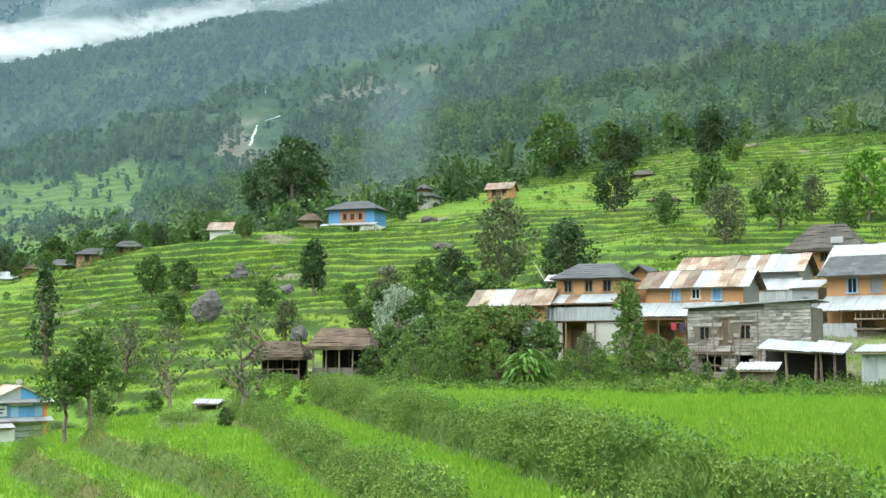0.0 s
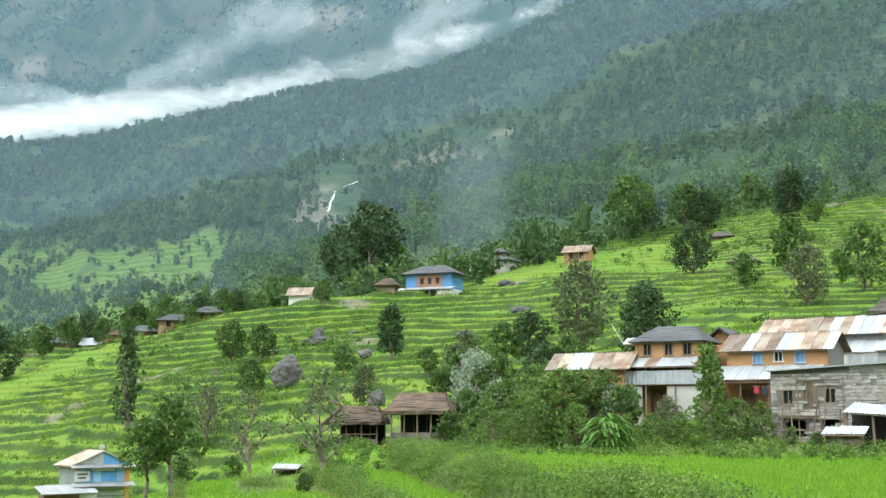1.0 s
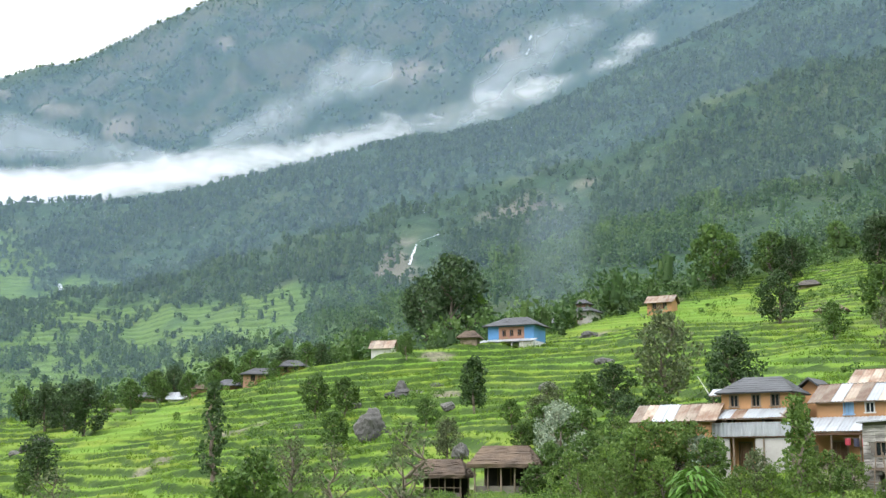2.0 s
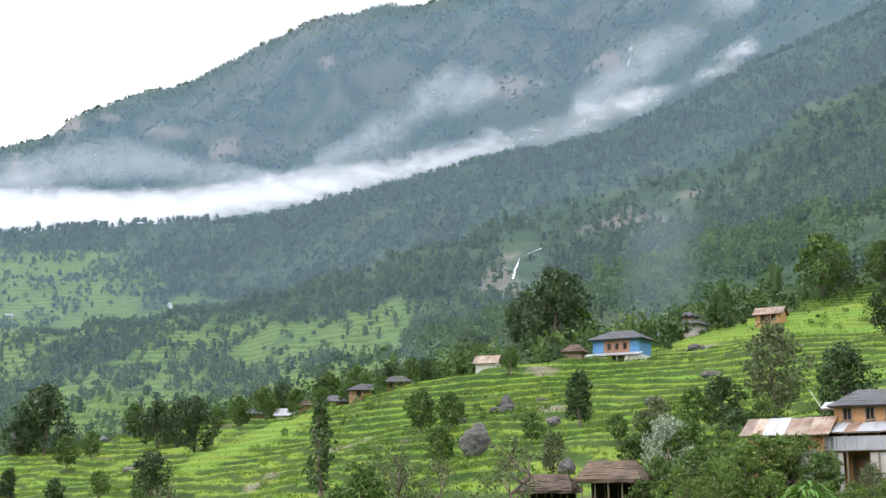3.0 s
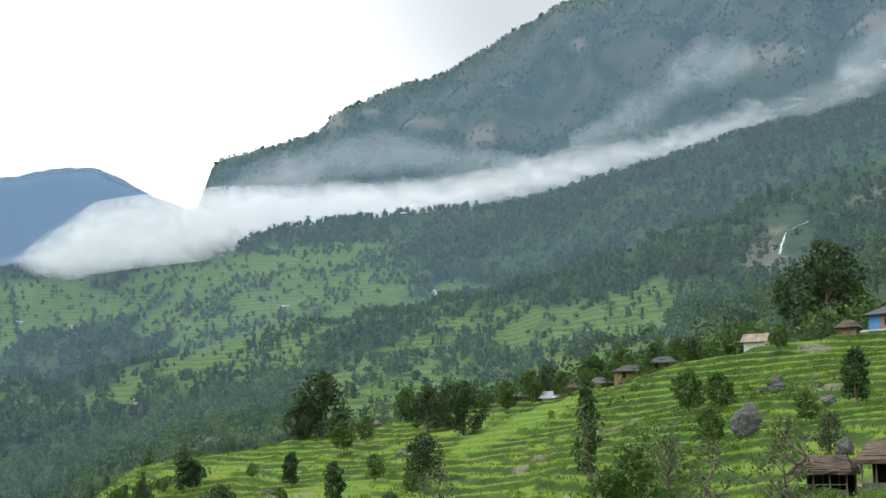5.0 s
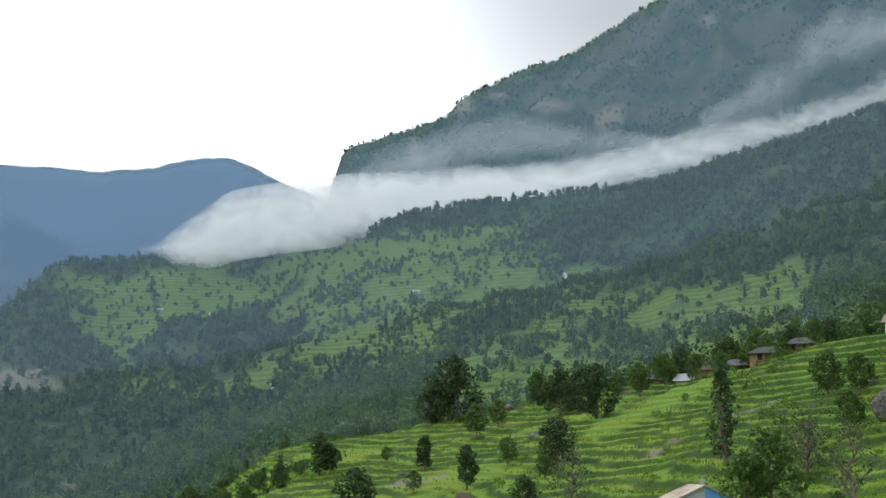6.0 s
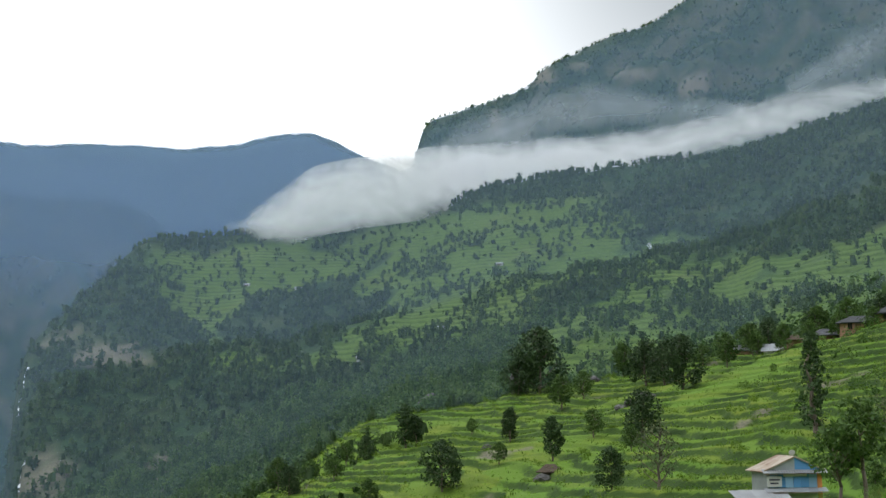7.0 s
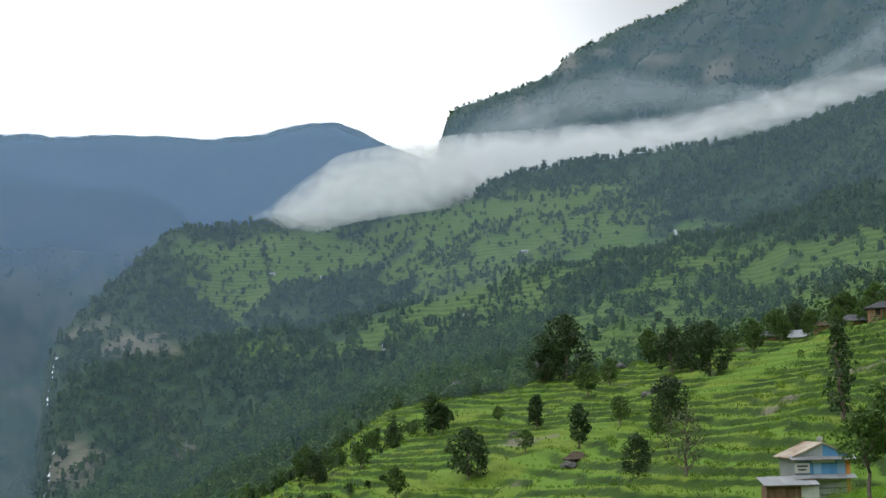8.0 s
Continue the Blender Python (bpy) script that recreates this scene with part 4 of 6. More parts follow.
def broadleaf_bush(az, r, tall, count, label):
    """A clump of long arching leaves."""
    rnd = random.Random(4)
    x, y = spot(az, r)
    b = thing("broadleaf_bush", pose(x, y, height(x, y) - 0.1), label, "bush")
    for i in range(count):
        bm = bmesh.new()
        a, lift = rnd.uniform(0, 2 * math.pi), rnd.uniform(0.2, 1.0)
        out, length, wide = rnd.uniform(0.15, 0.75) * tall * 0.55, rnd.uniform(0.6, 1.05), rnd.uniform(0.08, 0.14)
        base = Vector((out * math.cos(a), out * math.sin(a), tall * lift * (1 - 0.35 * out)))
        yaw = a + rnd.uniform(-0.7, 0.7)
        d, side = Vector((math.cos(yaw), math.sin(yaw), 0)), Vector((-math.sin(yaw), math.cos(yaw), 0))
        rows = []
        for k in range(5):
            u = k / 4
            p = base + d * length * u + Vector((0, 0, 0.35 * length * u - 0.75 * length * u * u))
            w = wide * (0.3 + 2.2 * u * (1.05 - u))
            rows.append([bm.verts.new(p - side * w + Vector((0, 0, 0.03))), bm.verts.new(p), bm.verts.new(p + side * w + Vector((0, 0, 0.03)))])
        for k in range(4):
            for j in range(2):
                bm.faces.new((rows[k][j], rows[k][j + 1], rows[k + 1][j + 1], rows[k + 1][j]))
        part("leaf", bm, LEAF_BRIGHT, b, shade=True)
    for k in range(5):
        bm = bmesh.new()
        tube(bm, (0.1 * math.cos(k * 1.3), 0.1 * math.sin(k * 1.3), 0), (0.5 * math.cos(k * 1.3), 0.5 * math.sin(k * 1.3), tall * 0.75), 0.04, 0.02)
        part("stem", bm, BARK, b)


broadleaf_bush(3.75, 77.3, 2.9, 210, "bright-green bush with long drooping leaves")


# ---- buildings ----
def box(bm, x0, x1, y0, y1, z0, z1):
    v = [bm.verts.new(p) for p in ((x0, y0, z0), (x1, y0, z0), (x1, y1, z0), (x0, y1, z0), (x0, y0, z1), (x1, y0, z1), (x1, y1, z1), (x0, y1, z1))]
    for f in ((0, 3, 2, 1), (4, 5, 6, 7), (0, 1, 5, 4), (1, 2, 6, 5), (2, 3, 7, 6), (3, 0, 4, 7)):
        bm.faces.new([v[i] for i in f])


def prism(bm, poly, y0, y1):
    """An x-z outline pushed from y0 to y1."""
    a = [bm.verts.new((x, y0, z)) for x, z in poly]
    b = [bm.verts.new((x, y1, z)) for x, z in poly]
    bm.faces.new(a)
    bm.faces.new(b[::-1])
    for k in range(len(poly)):
        j = (k + 1) % len(poly)
        bm.faces.new((a[j], a[k], b[k], b[j]))


def site(az, r, turn, z):
    x, y = spot(az, r)
    return pose(x, y, z, 0, 0, -az - turn)


def wall_along(parent, mat, x0, x1, y, z0, z1, holes=(), thick=0.35, name="wall", label=""):
    """A wall along x with openings through it; holes: (x0, x1, z0, z1)."""
    bm = bmesh.new()
    xs = sorted({x0, x1, *[v for h in holes for v in h[:2]]})
    zs = sorted({z0, z1, *[v for h in holes for v in h[2:]]})
    for a, b in zip(xs, xs[1:]):
        for c, d in zip(zs, zs[1:]):
            if not any(h[0] <= (a + b) / 2 <= h[1] and h[2] <= (c + d) / 2 <= h[3] for h in holes):
                box(bm, a, b, y, y + thick, c, d)
    bmesh.ops.remove_doubles(bm, verts=bm.verts, dist=0.001)
    return part(name, bm, mat, parent, label)


def wall_across(parent, mat, x, y0, y1, z0, z1, thick=0.35, gable=0.0):
    """A wall along y; with gable metres of triangle on top."""
    bm = bmesh.new()
    poly = [(y0, z0), (y1, z0), (y1, z1)] + ([((y0 + y1) / 2, z1 + gable)] if gable else []) + [(y0, z1)]
    prism(bm, poly, x, x + thick)
    for v in bm.verts:
        v.co = Vector((v.co.y, v.co.x, v.co.z))
    bmesh.ops.recalc_face_normals(bm, faces=bm.faces)
    return part("wall", bm, mat, parent)


def window(parent, x0, x1, z0, z1, y=0.0, mat=BLUE, bars=1, shutter=None):
    bm = bmesh.new()
    t = 0.09
    box(bm, x0 - t, x1 + t, y - 0.05, y + 0.1, z1, z1 + t)
    box(bm, x0 - t * 1.6, x1 + t * 1.6, y - 0.09, y + 0.1, z0 - t, z0)
    box(bm, x0 - t, x0, y - 0.05, y + 0.1, z0, z1)
    box(bm, x1, x1 + t, y - 0.05, y + 0.1, z0, z1)
    for k in range(bars):
        c = x0 + (x1 - x0) * (k + 1) / (bars + 1)
        box(bm, c - 0.03, c + 0.03, y, y + 0.08, z0, z1)
    w = part("window", bm, mat, parent)
    bm = bmesh.new()
    box(bm, x0, x1, y + 0.12, y + 0.14, z0, z1)
    part("shutter" if shutter else "pane", bm, shutter or GLASS, w)
    return w


def door(parent, x0, x1, z0, z1, y=0.0, mat=WOOD_BROWN, frame_mat=WOOD, ajar=False):
    bm = bmesh.new()
    t = 0.1
    box(bm, x0 - t, x0, y - 0.04, y + 0.12, z0, z1)
    box(bm, x1, x1 + t, y - 0.04, y + 0.12, z0, z1)
    box(bm, x0 - t, x1 + t, y - 0.04, y + 0.12, z1, z1 + t)
    d = part("door", bm, frame_mat, parent)
    n = 4
    for k in range(n // 2 if ajar else n):
        bm = bmesh.new()
        a, b = x0 + (x1 - x0) * k / n, x0 + (x1 - x0) * (k + 1) / n
        box(bm, a + 0.008, b - 0.008, y + 0.05, y + 0.09, z0, z1)
        part("plank", bm, mat, d)
    return d


TIN = {}


def tin_mesh(width, length, mat):
    key = (round(width, 2), round(length, 2), mat.name)
    if key not in TIN:
        n = max(4, int(width / 0.11))
        bm = bmesh.new()
        rows = []
        for y in (0, length):
            rows.append([bm.verts.new((width * k / n, y, 0.022 * (1 if k % 2 else -1))) for k in range(n + 1)])
        for k in range(n):
            bm.faces.new((rows[0][k], rows[0][k + 1], rows[1][k + 1], rows[1][k]))
        me = bpy.data.meshes.new("tin_sheet")
        bm.to_mesh(me)
        bm.free()
        me.materials.append(mat)
        TIN[key] = me
    return TIN[key]


def tin_slope(parent, x0, x1, y0, z0, y1, z1, mat, seed=0, name="roof", sheet_w=0.82, mats=None):
    """A mono-pitch of corrugated sheets on purlins, from the eave (y0, z0) to the head (y1, z1)."""
    rnd = random.Random(seed + round(x0 * 10) + round(z0 * 100))
    length, tilt = math.hypot(y1 - y0, z1 - z0), math.atan2(z1 - z0, abs(y1 - y0))
    bm = bmesh.new()
    for k in range(4):
        u = 0.04 + 0.92 * k / 3
        y, z = y0 + (y1 - y0) * u, z0 + (z1 - z0) * u - 0.07
        box(bm, x0 + 0.05, x1 - 0.05, y - 0.04, y + 0.04, z - 0.04, z + 0.03)
    roof = part(name, bm, WOOD, parent)
    n = max(2, round((x1 - x0) / sheet_w))
    w = (x1 - x0) / n
    for k in range(n):
        ob = new("tin_sheet", tin_mesh(w + 0.06, length + 0.05, rnd.choice(mats) if mats else mat))
        ob.parent = roof
        flip = y1 < y0
        ob.matrix_basis = pose(x0 + w * k + (w if flip else 0), y0, z0 + rnd.uniform(0, 0.03), math.degrees(tilt) + rnd.uniform(-0.4, 0.4), 0, 180 if flip else 0)
    return roof


SLATES = []
for k_ in range(4):
    bm_ = bmesh.new()
    rnd_ = random.Random(k_)
    box(bm_, 0, 1, 0, 1, -0.5, 0.5)
    for v_ in bm_.verts:
        v_.co.x += rnd_.uniform(-0.03, 0.03)
        v_.co.y += rnd_.uniform(-0.05, 0.05)
    me_ = bpy.data.meshes.new("slate")
    bm_.to_mesh(me_)
    bm_.free()
    me_.materials.append(SLATE)
    SLATES.append(me_)


def slate_slope(parent, x0, x1, y0, z0, y1, z1, seed=0, w=0.5, h=0.42):
    """A roof slope of lapped slates on a boarded underside."""
    rnd = random.Random(seed)
    length, tilt = math.hypot(y1 - y0, z1 - z0), math.atan2(z1 - z0, y1 - y0)
    bm = bmesh.new()
    prism(bm, [(y0, z0 - 0.1), (y1, z1 - 0.1), (y1, z1 - 0.03), (y0, z0 - 0.03)], x0, x1)
    for v in bm.verts:
        v.co = Vector((v.co.y, v.co.x, v.co.z))
    bmesh.ops.recalc_face_normals(bm, faces=bm.faces)
    roof = part("roof", bm, WOOD, parent)
    m0 = Matrix.Translation((0, y0, z0)) @ Matrix.Rotation(tilt, 4, "X")
    rows, cols = max(2, round(length / h)), round((x1 - x0) / w)
    for i in range(rows):
        for j in range(-1 if i % 2 else 0, cols):
            a, b = max(x0, x0 + w * (j + 0.5 * (i % 2))), min(x1, x0 + w * (j + 1 + 0.5 * (i % 2)))
            if b - a < 0.1:
                continue
            ob = new("slate", rnd.choice(SLATES))
            ob.parent = roof
            ob.matrix_basis = m0 @ pose(a + 0.01, i * length / rows - 0.06, 0.02 + rnd.uniform(0, 0.02), 4 + rnd.uniform(-1, 1), 0, 0) @ Matrix.Diagonal((b - a - 0.02, length / rows + 0.12, 0.035, 1))
    return roof


def hip_roof(parent, mat, x0, x1, y0, y1, z0, rise, ridge, courses=8, rough=0.03, drop=0.1, seed=0, name="roof", label=""):
    """A hipped roof laid in stepped courses: each course overhangs the next one's foot a little."""
    rnd = random.Random(seed)
    bm = bmesh.new()
    cx, cy = (x0 + x1) / 2, (y0 + y1) / 2
    hw, hd = (x1 - x0) / 2, (y1 - y0) / 2

    def ring(u, grow, dz):
        a, b = hw * (1 - u) + ridge / 2 * u + grow, hd * (1 - u) + 0.04 * u + grow
        n = 7
        pts = []
        for (ax, ay), (bx, by) in (((-1, -1), (1, -1)), ((1, -1), (1, 1)), ((1, 1), (-1, 1)), ((-1, 1), (-1, -1))):
            for k in range(n):
                t = k / n
                pts.append(bm.verts.new((cx + a * (ax + (bx - ax) * t) + rnd.uniform(-rough, rough), cy + b * (ay + (by - ay) * t) + rnd.uniform(-rough, rough),
                                         z0 + rise * u + dz + rnd.uniform(-rough, rough) * 0.6)))
        return pts
    prev = ring(0, 0, -drop)
    bm.faces.new(prev[::-1])
    for k in range(courses):
        for u, g, dz in ((k / courses, 0.03, 0.0), ((k + 1) / courses, 0.035, -0.02)):
            cur = ring(u, g, dz)
            for j in range(len(cur)):
                bm.faces.new((prev[j], prev[(j + 1) % len(cur)], cur[(j + 1) % len(cur)], cur[j]))
            prev = cur
    bm.faces.new(prev)
    return part(name, bm, mat, parent, label)


def post(parent, x, y, z0, z1, r=0.07, mat=WOOD, lean=0.0, name="post"):
    bm = bmesh.new()
    tube(bm, (x, y, z0), (x + lean, y, z1), r, r * 0.8, 7)
    return part(name, bm, mat, parent)


def slab(parent, name, mat, x0, x1, y0, y1, z0, z1, label=""):
    bm = bmesh.new()
    box(bm, x0, x1, y0, y1, z0, z1)
    bmesh.ops.bevel(bm, geom=bm.edges[:], offset=min(0.02, (z1 - z0) / 5, (y1 - y0) / 5, (x1 - x0) / 5), segments=1, affect="EDGES")
    return part(name, bm, mat, parent, label)


def shell(parent, mat, w, d, z0, z1, holes=(), gable=0.0, thick=0.35, end_mat=None):
    """Four walls round a w by d plan, the front at y = 0."""
    wall_along(parent, mat, -w / 2, w / 2, 0, z0, z1, holes, thick)
    wall_along(parent, mat, -w / 2, w / 2, d - thick, z0, z1, (), thick)
    wall_across(parent, end_mat or mat, -w / 2, thick, d - thick, z0, z1, thick, gable)
    wall_across(parent, end_mat or mat, w / 2 - thick, thick, d - thick, z0, z1, thick, gable)


def gable_tin(parent, w, d, eave, rise, mats, over=0.45, seed=0, mat=RUST_TIN):
    tin_slope(parent, -w / 2 - over, w / 2 + over, -over, eave - over * rise / (d / 2), d / 2, eave + rise + 0.02, mat, seed, mats=mats)
    tin_slope(parent, -w / 2 - over, w / 2 + over, d + over, eave - over * rise / (d / 2), d / 2, eave + rise + 0.02, mat, seed + 5, mats=mats)


RUSTY = [RUST_TIN, RUST_TIN, RUST_TIN, WHITE_TIN]

# ochre cottage with a rusty tin roof
h = thing("house", site(2.95, 92, 16, 9.2), "ochre mud-plastered cottage with a rust-striped tin roof", "house", "village houses")
ho = [(-1.75, -1.1, 3.0, 3.95), (0.85, 1.5, 3.0, 3.95)]
shell(h, OCHRE, 5.2, 4.0, -0.8, 4.3, ho, 1.0)
for a in ho:
    window(h, *a, mat=WOOD_BROWN)
gable_tin(h, 5.2, 4.0, 4.35, 1.0, [RUST_TIN, WHITE_TIN], 0.5, 3)

# slate-roofed house with a tin-fronted balcony
h = thing("house", site(6.45, 92.5, 16, 9.6), "ochre two-storey house with a slate roof and tin balcony", "house", "village houses")
ho = [(-1.75, -1.25, 4.75, 5.5), (-0.2, 0.3, 4.75, 5.5), (1.15, 1.65, 4.75, 5.5)]
shell(h, OCHRE, 4.8, 4.2, -0.8, 5.7, ho + [(-1.2, -0.4, 0.3, 2.2), (-2.0, -1.5, 2.75, 3.9), (0.6, 1.3, 2.75, 3.9)], 0, 0.35)
for a in ho:
    window(h, *a, mat=WOOD, bars=1)
door(h, -1.2, -0.4, 0.3, 2.2)
hip_roof(h, SLATE, -2.75, 2.75, -0.45, 4.65, 5.7, 1.2, 2.6, 7, 0.02, 0.08, 1, label="dark slate roof laid in courses")
tin_slope(h, -3.1, 3.0, -1.75, 3.85, 0.0, 4.55, WHITE_TIN, 2, "veranda_roof", mats=[WHITE_TIN, WHITE_TIN, RUST_TIN])
slab(h, "balcony_floor", WOOD_BROWN, -3.0, 2.9, -1.6, 0.0, 2.55, 2.68)
for k in range(7):
    s_ = new("tin_sheet", tin_mesh(0.86, 0.95, WHITE_TIN))
    s_.parent = h
    s_.matrix_basis = pose(-3.0 + k * 0.84, -1.62, 2.62, 90, 0, 0)
for x_ in (-2.9, -1.2, 0.9, 2.8):
    post(h, x_, -1.5, -0.9, 3.9)
wall_along(h, GREY_PLASTER, 0.3, 2.9, -1.45, -0.8, 2.5, (), 0.1, "plank_screen")
wall_along(h, GREY_PLASTER, -3.0, -1.5, -1.45, -0.8, 2.5, (), 0.1, "plank_screen")
# brick-red gable of the annexe behind it
h = thing("house", site(8.75, 97, 16, 9.9), "small ochre annexe with a dark gabled roof", "house", "village houses")
shell(h, OCHRE, 1.9, 3.2, -0.8, 5.6, (), 0.0)
bm = bmesh.new()
prism(bm, [(-1.35, 5.5), (0, 6.5), (1.35, 5.5), (1.35, 5.62), (0, 6.64), (-1.35, 5.62)], -0.5, 3.6)
part("roof", bm, SLATE, h)
bm = bmesh.new()
prism(bm, [(-0.95, 5.55), (0.95, 5.55), (0, 6.45)], 0.02, 0.3)
part("gable", bm, OCHRE, h)

# ochre house with a rusted roof and pale blue windows
h = thing("house", site(11.05, 91, 16, 9.7), "ochre two-storey house with a rusted tin roof and pale-blue windows", "house", "village houses")
ho = [(-1.55, -1.0, 3.95, 4.75), (-0.1, 0.4, 4.05, 4.65), (1.35, 1.9, 3.95, 4.75)]
shell(h, OCHRE, 6.9, 4.6, -0.8, 5.0, ho + [(-2.5, -1.5, 0.4, 2.1), (0.4, 1.4, 0.4, 2.1)], 1.05, end_mat=GREY_TIN)
window(h, *ho[0], mat=BLUE_PALE, shutter=BLUE_PALE)
window(h, *ho[1], mat=WHITE)
window(h, *ho[2], mat=BLUE_PALE, shutter=BLUE_PALE)
door(h, -2.5, -1.5, 0.4, 2.1)
gable_tin(h, 6.9, 4.6, 5.0, 1.1, [RUST_TIN, RUST_TIN, WHITE_TIN], 0.5, 8)
tin_slope(h, -3.9, 3.2, -2.3, 2.75, -0.02, 3.75, WHITE_TIN, 4, "veranda_roof")
slab(h, "beam", WOOD_BROWN, -3.8, 3.1, -2.2, -2.08, 2.5, 2.62)
for x_ in (-3.7, -1.9, 0.0, 1.8, 3.0):
    post(h, x_, -2.1, -0.9, 2.6)
line_ = thing("washing_line", site(10.9, 88.6, 16, 9.7), "string of red and dark washing under the veranda roof", "laundry")
bm = bmesh.new()
tube(bm, (-1.5, 0, 2.3), (1.5, 0, 2.25), 0.012, 0.012, 5)
part("cord", bm, WOOD, line_)
for k, m_ in enumerate((CLOTH_RED, CLOTH_DARK, CLOTH_RED, CLOTH_DARK, CLOTH_DARK)):
    bm = bmesh.new()
    x0 = -1.35 + 0.55 * k
    cols_ = [[bm.verts.new((x0 + 0.09 * i, 0.05 * math.sin(i * 1.7 + k) * j, 2.3 - 0.6 * j * (0.8 + 0.2 * math.sin(k)))) for j in (0, 0.5, 1)] for i in range(5)]
    for i in range(4):
        for j in range(2):
            bm.faces.new((cols_[i][j], cols_[i + 1][j], cols_[i + 1][j + 1], cols_[i][j + 1]))
    part("garment", bm, m_, line_)

# long tin house behind
h = thing("house", site(12.95, 103, 16, 11.2), "long grey tin-walled house with a rust-streaked roof", "house", "village houses")
shell(h, GREY_TIN, 9.4, 5.0, -1.5, 5.2, [(2.1, 3.0, 2.6, 3.4)], 1.2)
window(h, 2.1, 3.0, 2.6, 3.4, mat=WOOD)
gable_tin(h, 9.4, 5.0, 5.2, 1.3, RUSTY, 0.5, 12)
tin_slope(h, 1.6, 5.0, -2.0, 3.5, 0.0, 4.5, WHITE_TIN, 3, "porch_roof")
for k in range(4):
    s_ = new("tin_sheet", tin_mesh(0.86, 1.5, WHITE_TIN))
    s_.parent = h
    s_.matrix_basis = pose(1.7 + k * 0.83, -1.9, 2.0, 90, 0, 0)
for x_ in (1.7, 4.9):
    post(h, x_, -1.85, -1.8, 3.5)

# stone house
h = thing("house", site(13.35, 81.5, 12, 8.55), "grey dry-stone two-storey house with a thin flat roof", "house", "village houses")
ho = [(-3.0, -2.45, 2.25, 3.0), (-1.75, -1.1, 1.85, 3.55), (-0.5, 0.1, 2.3, 3.1), (-2.9, -1.7, 0.2, 1.2), (-0.7, 0.35, -0.3, 1.25)]
shell(h, MORTAR, 7.5, 4.6, -0.8, 4.2, ho, 0, 0.4)
window(h, *ho[0], mat=WOOD)
door(h, *ho[1], mat=WOOD)
window(h, *ho[2], mat=WOOD)
bm = bmesh.new()
prism(bm, [(-4.0, 4.18), (4.15, 4.62), (4.15, 4.7), (-4.0, 4.26)], -0.45, 5.0)
part("roof", bm, WHITE_TIN, h, "thin whitish roof slab with rough edges")
bm = bmesh.new()
prism(bm, [(-3.75, 4.2), (3.75, 4.2), (3.75, 4.59), (3.7, 4.59)], 0.02, 0.42)
part("wall", bm, MORTAR, h)
STONE_H = h
for x_, l_ in ((-2.0, -0.2), (-0.7, 0.35), (0.62, 0.0)):
    post(h, x_, -0.18, -0.8, 3.9, 0.04, WOOD, l_, "pole")
slab(h, "ledge", WOOD, -3.4, -0.9, -0.5, -0.02, 1.42, 1.52)

# open shed beside it
h = thing("shed", site(15.6, 77.5, 10, 8.0), "open lean-to shed with a white tin roof on crooked posts", "shed")
r_ = tin_slope(h, -2.5, 0.9, -1.7, 1.95, 1.4, 2.5, WHITE_TIN, 6)
r_.matrix_basis = Matrix.Translation((0, 0, 0.1)) @ Matrix.Rotation(radians(4.5), 4, "Y")
r_ = tin_slope(h, 0.5, 2.4, -1.9, 2.0, 1.2, 2.6, WHITE_TIN, 7)
r_.matrix_basis = Matrix.Translation((0, 0, 0.12)) @ Matrix.Rotation(radians(4.5), 4, "Y")
for x_, l_ in ((-2.2, 0.1), (-0.6, -0.12), (0.9, 0.1), (1.3, -0.08), (2.0, 0.0)):
    post(h, x_, -1.4, -0.6, 2.02 - 0.08 * x_, 0.09, WOOD, l_)
# back wall coloured near black for the shade under the roof
wall_along(h, DARK, -2.4, 2.2, 1.3, -0.6, 2.2, (), 0.3, "back_wall")
slab(h, "floor", MORTAR, -2.6, 2.4, -1.7, 1.6, -0.6, 0.03)
# little hutch
h = thing("hutch", site(13.75, 73.5, 8, 8.05), "small plank hutch with a whitish tin lid", "hutch")
for k in range(6):
    bm = bmesh.new()
    box(bm, -1.0 + 0.3 * k, -0.72 + 0.3 * k, 0, 0.06, -0.4, 0.95)
    part("plank", bm, WOOD, h)
for x_ in (-1.0, 0.74):
    slab(h, "side", WOOD, x_, x_ + 0.06, 0.07, 1.2, -0.4, 1.1)
slab(h, "back", WOOD, -1.0, 0.8, 1.21, 1.27, -0.4, 1.2)
tin_slope(h, -1.25, 1.05, -0.35, 0.98, 1.5, 1.38, WHITE_TIN, 2)
# tin store
h = thing("store", site(19.2, 73.5, 12, 7.7), "white corrugated tin store with a shallow roof", "shed")
for k in range(4):
    s_ = new("tin_sheet", tin_mesh(0.84, 2.45, WHITE_TIN))
    s_.parent = h
    s_.matrix_basis = pose(-1.6 + k * 0.8, 0, -0.3, 90, 0, 0)
slab(h, "body", GREY_TIN, -1.6, 1.6, 0.06, 1.9, -0.3, 2.2)
tin_slope(h, -1.95, 1.9, -0.5, 2.35, 2.2, 2.75, WHITE_TIN, 9)
bm = bmesh.new()
box(bm, 0.75, 1.3, -0.06, -0.03, 1.0, 1.9)
part("sign", bm, CLOTH_RED, h, "faded red sign board")

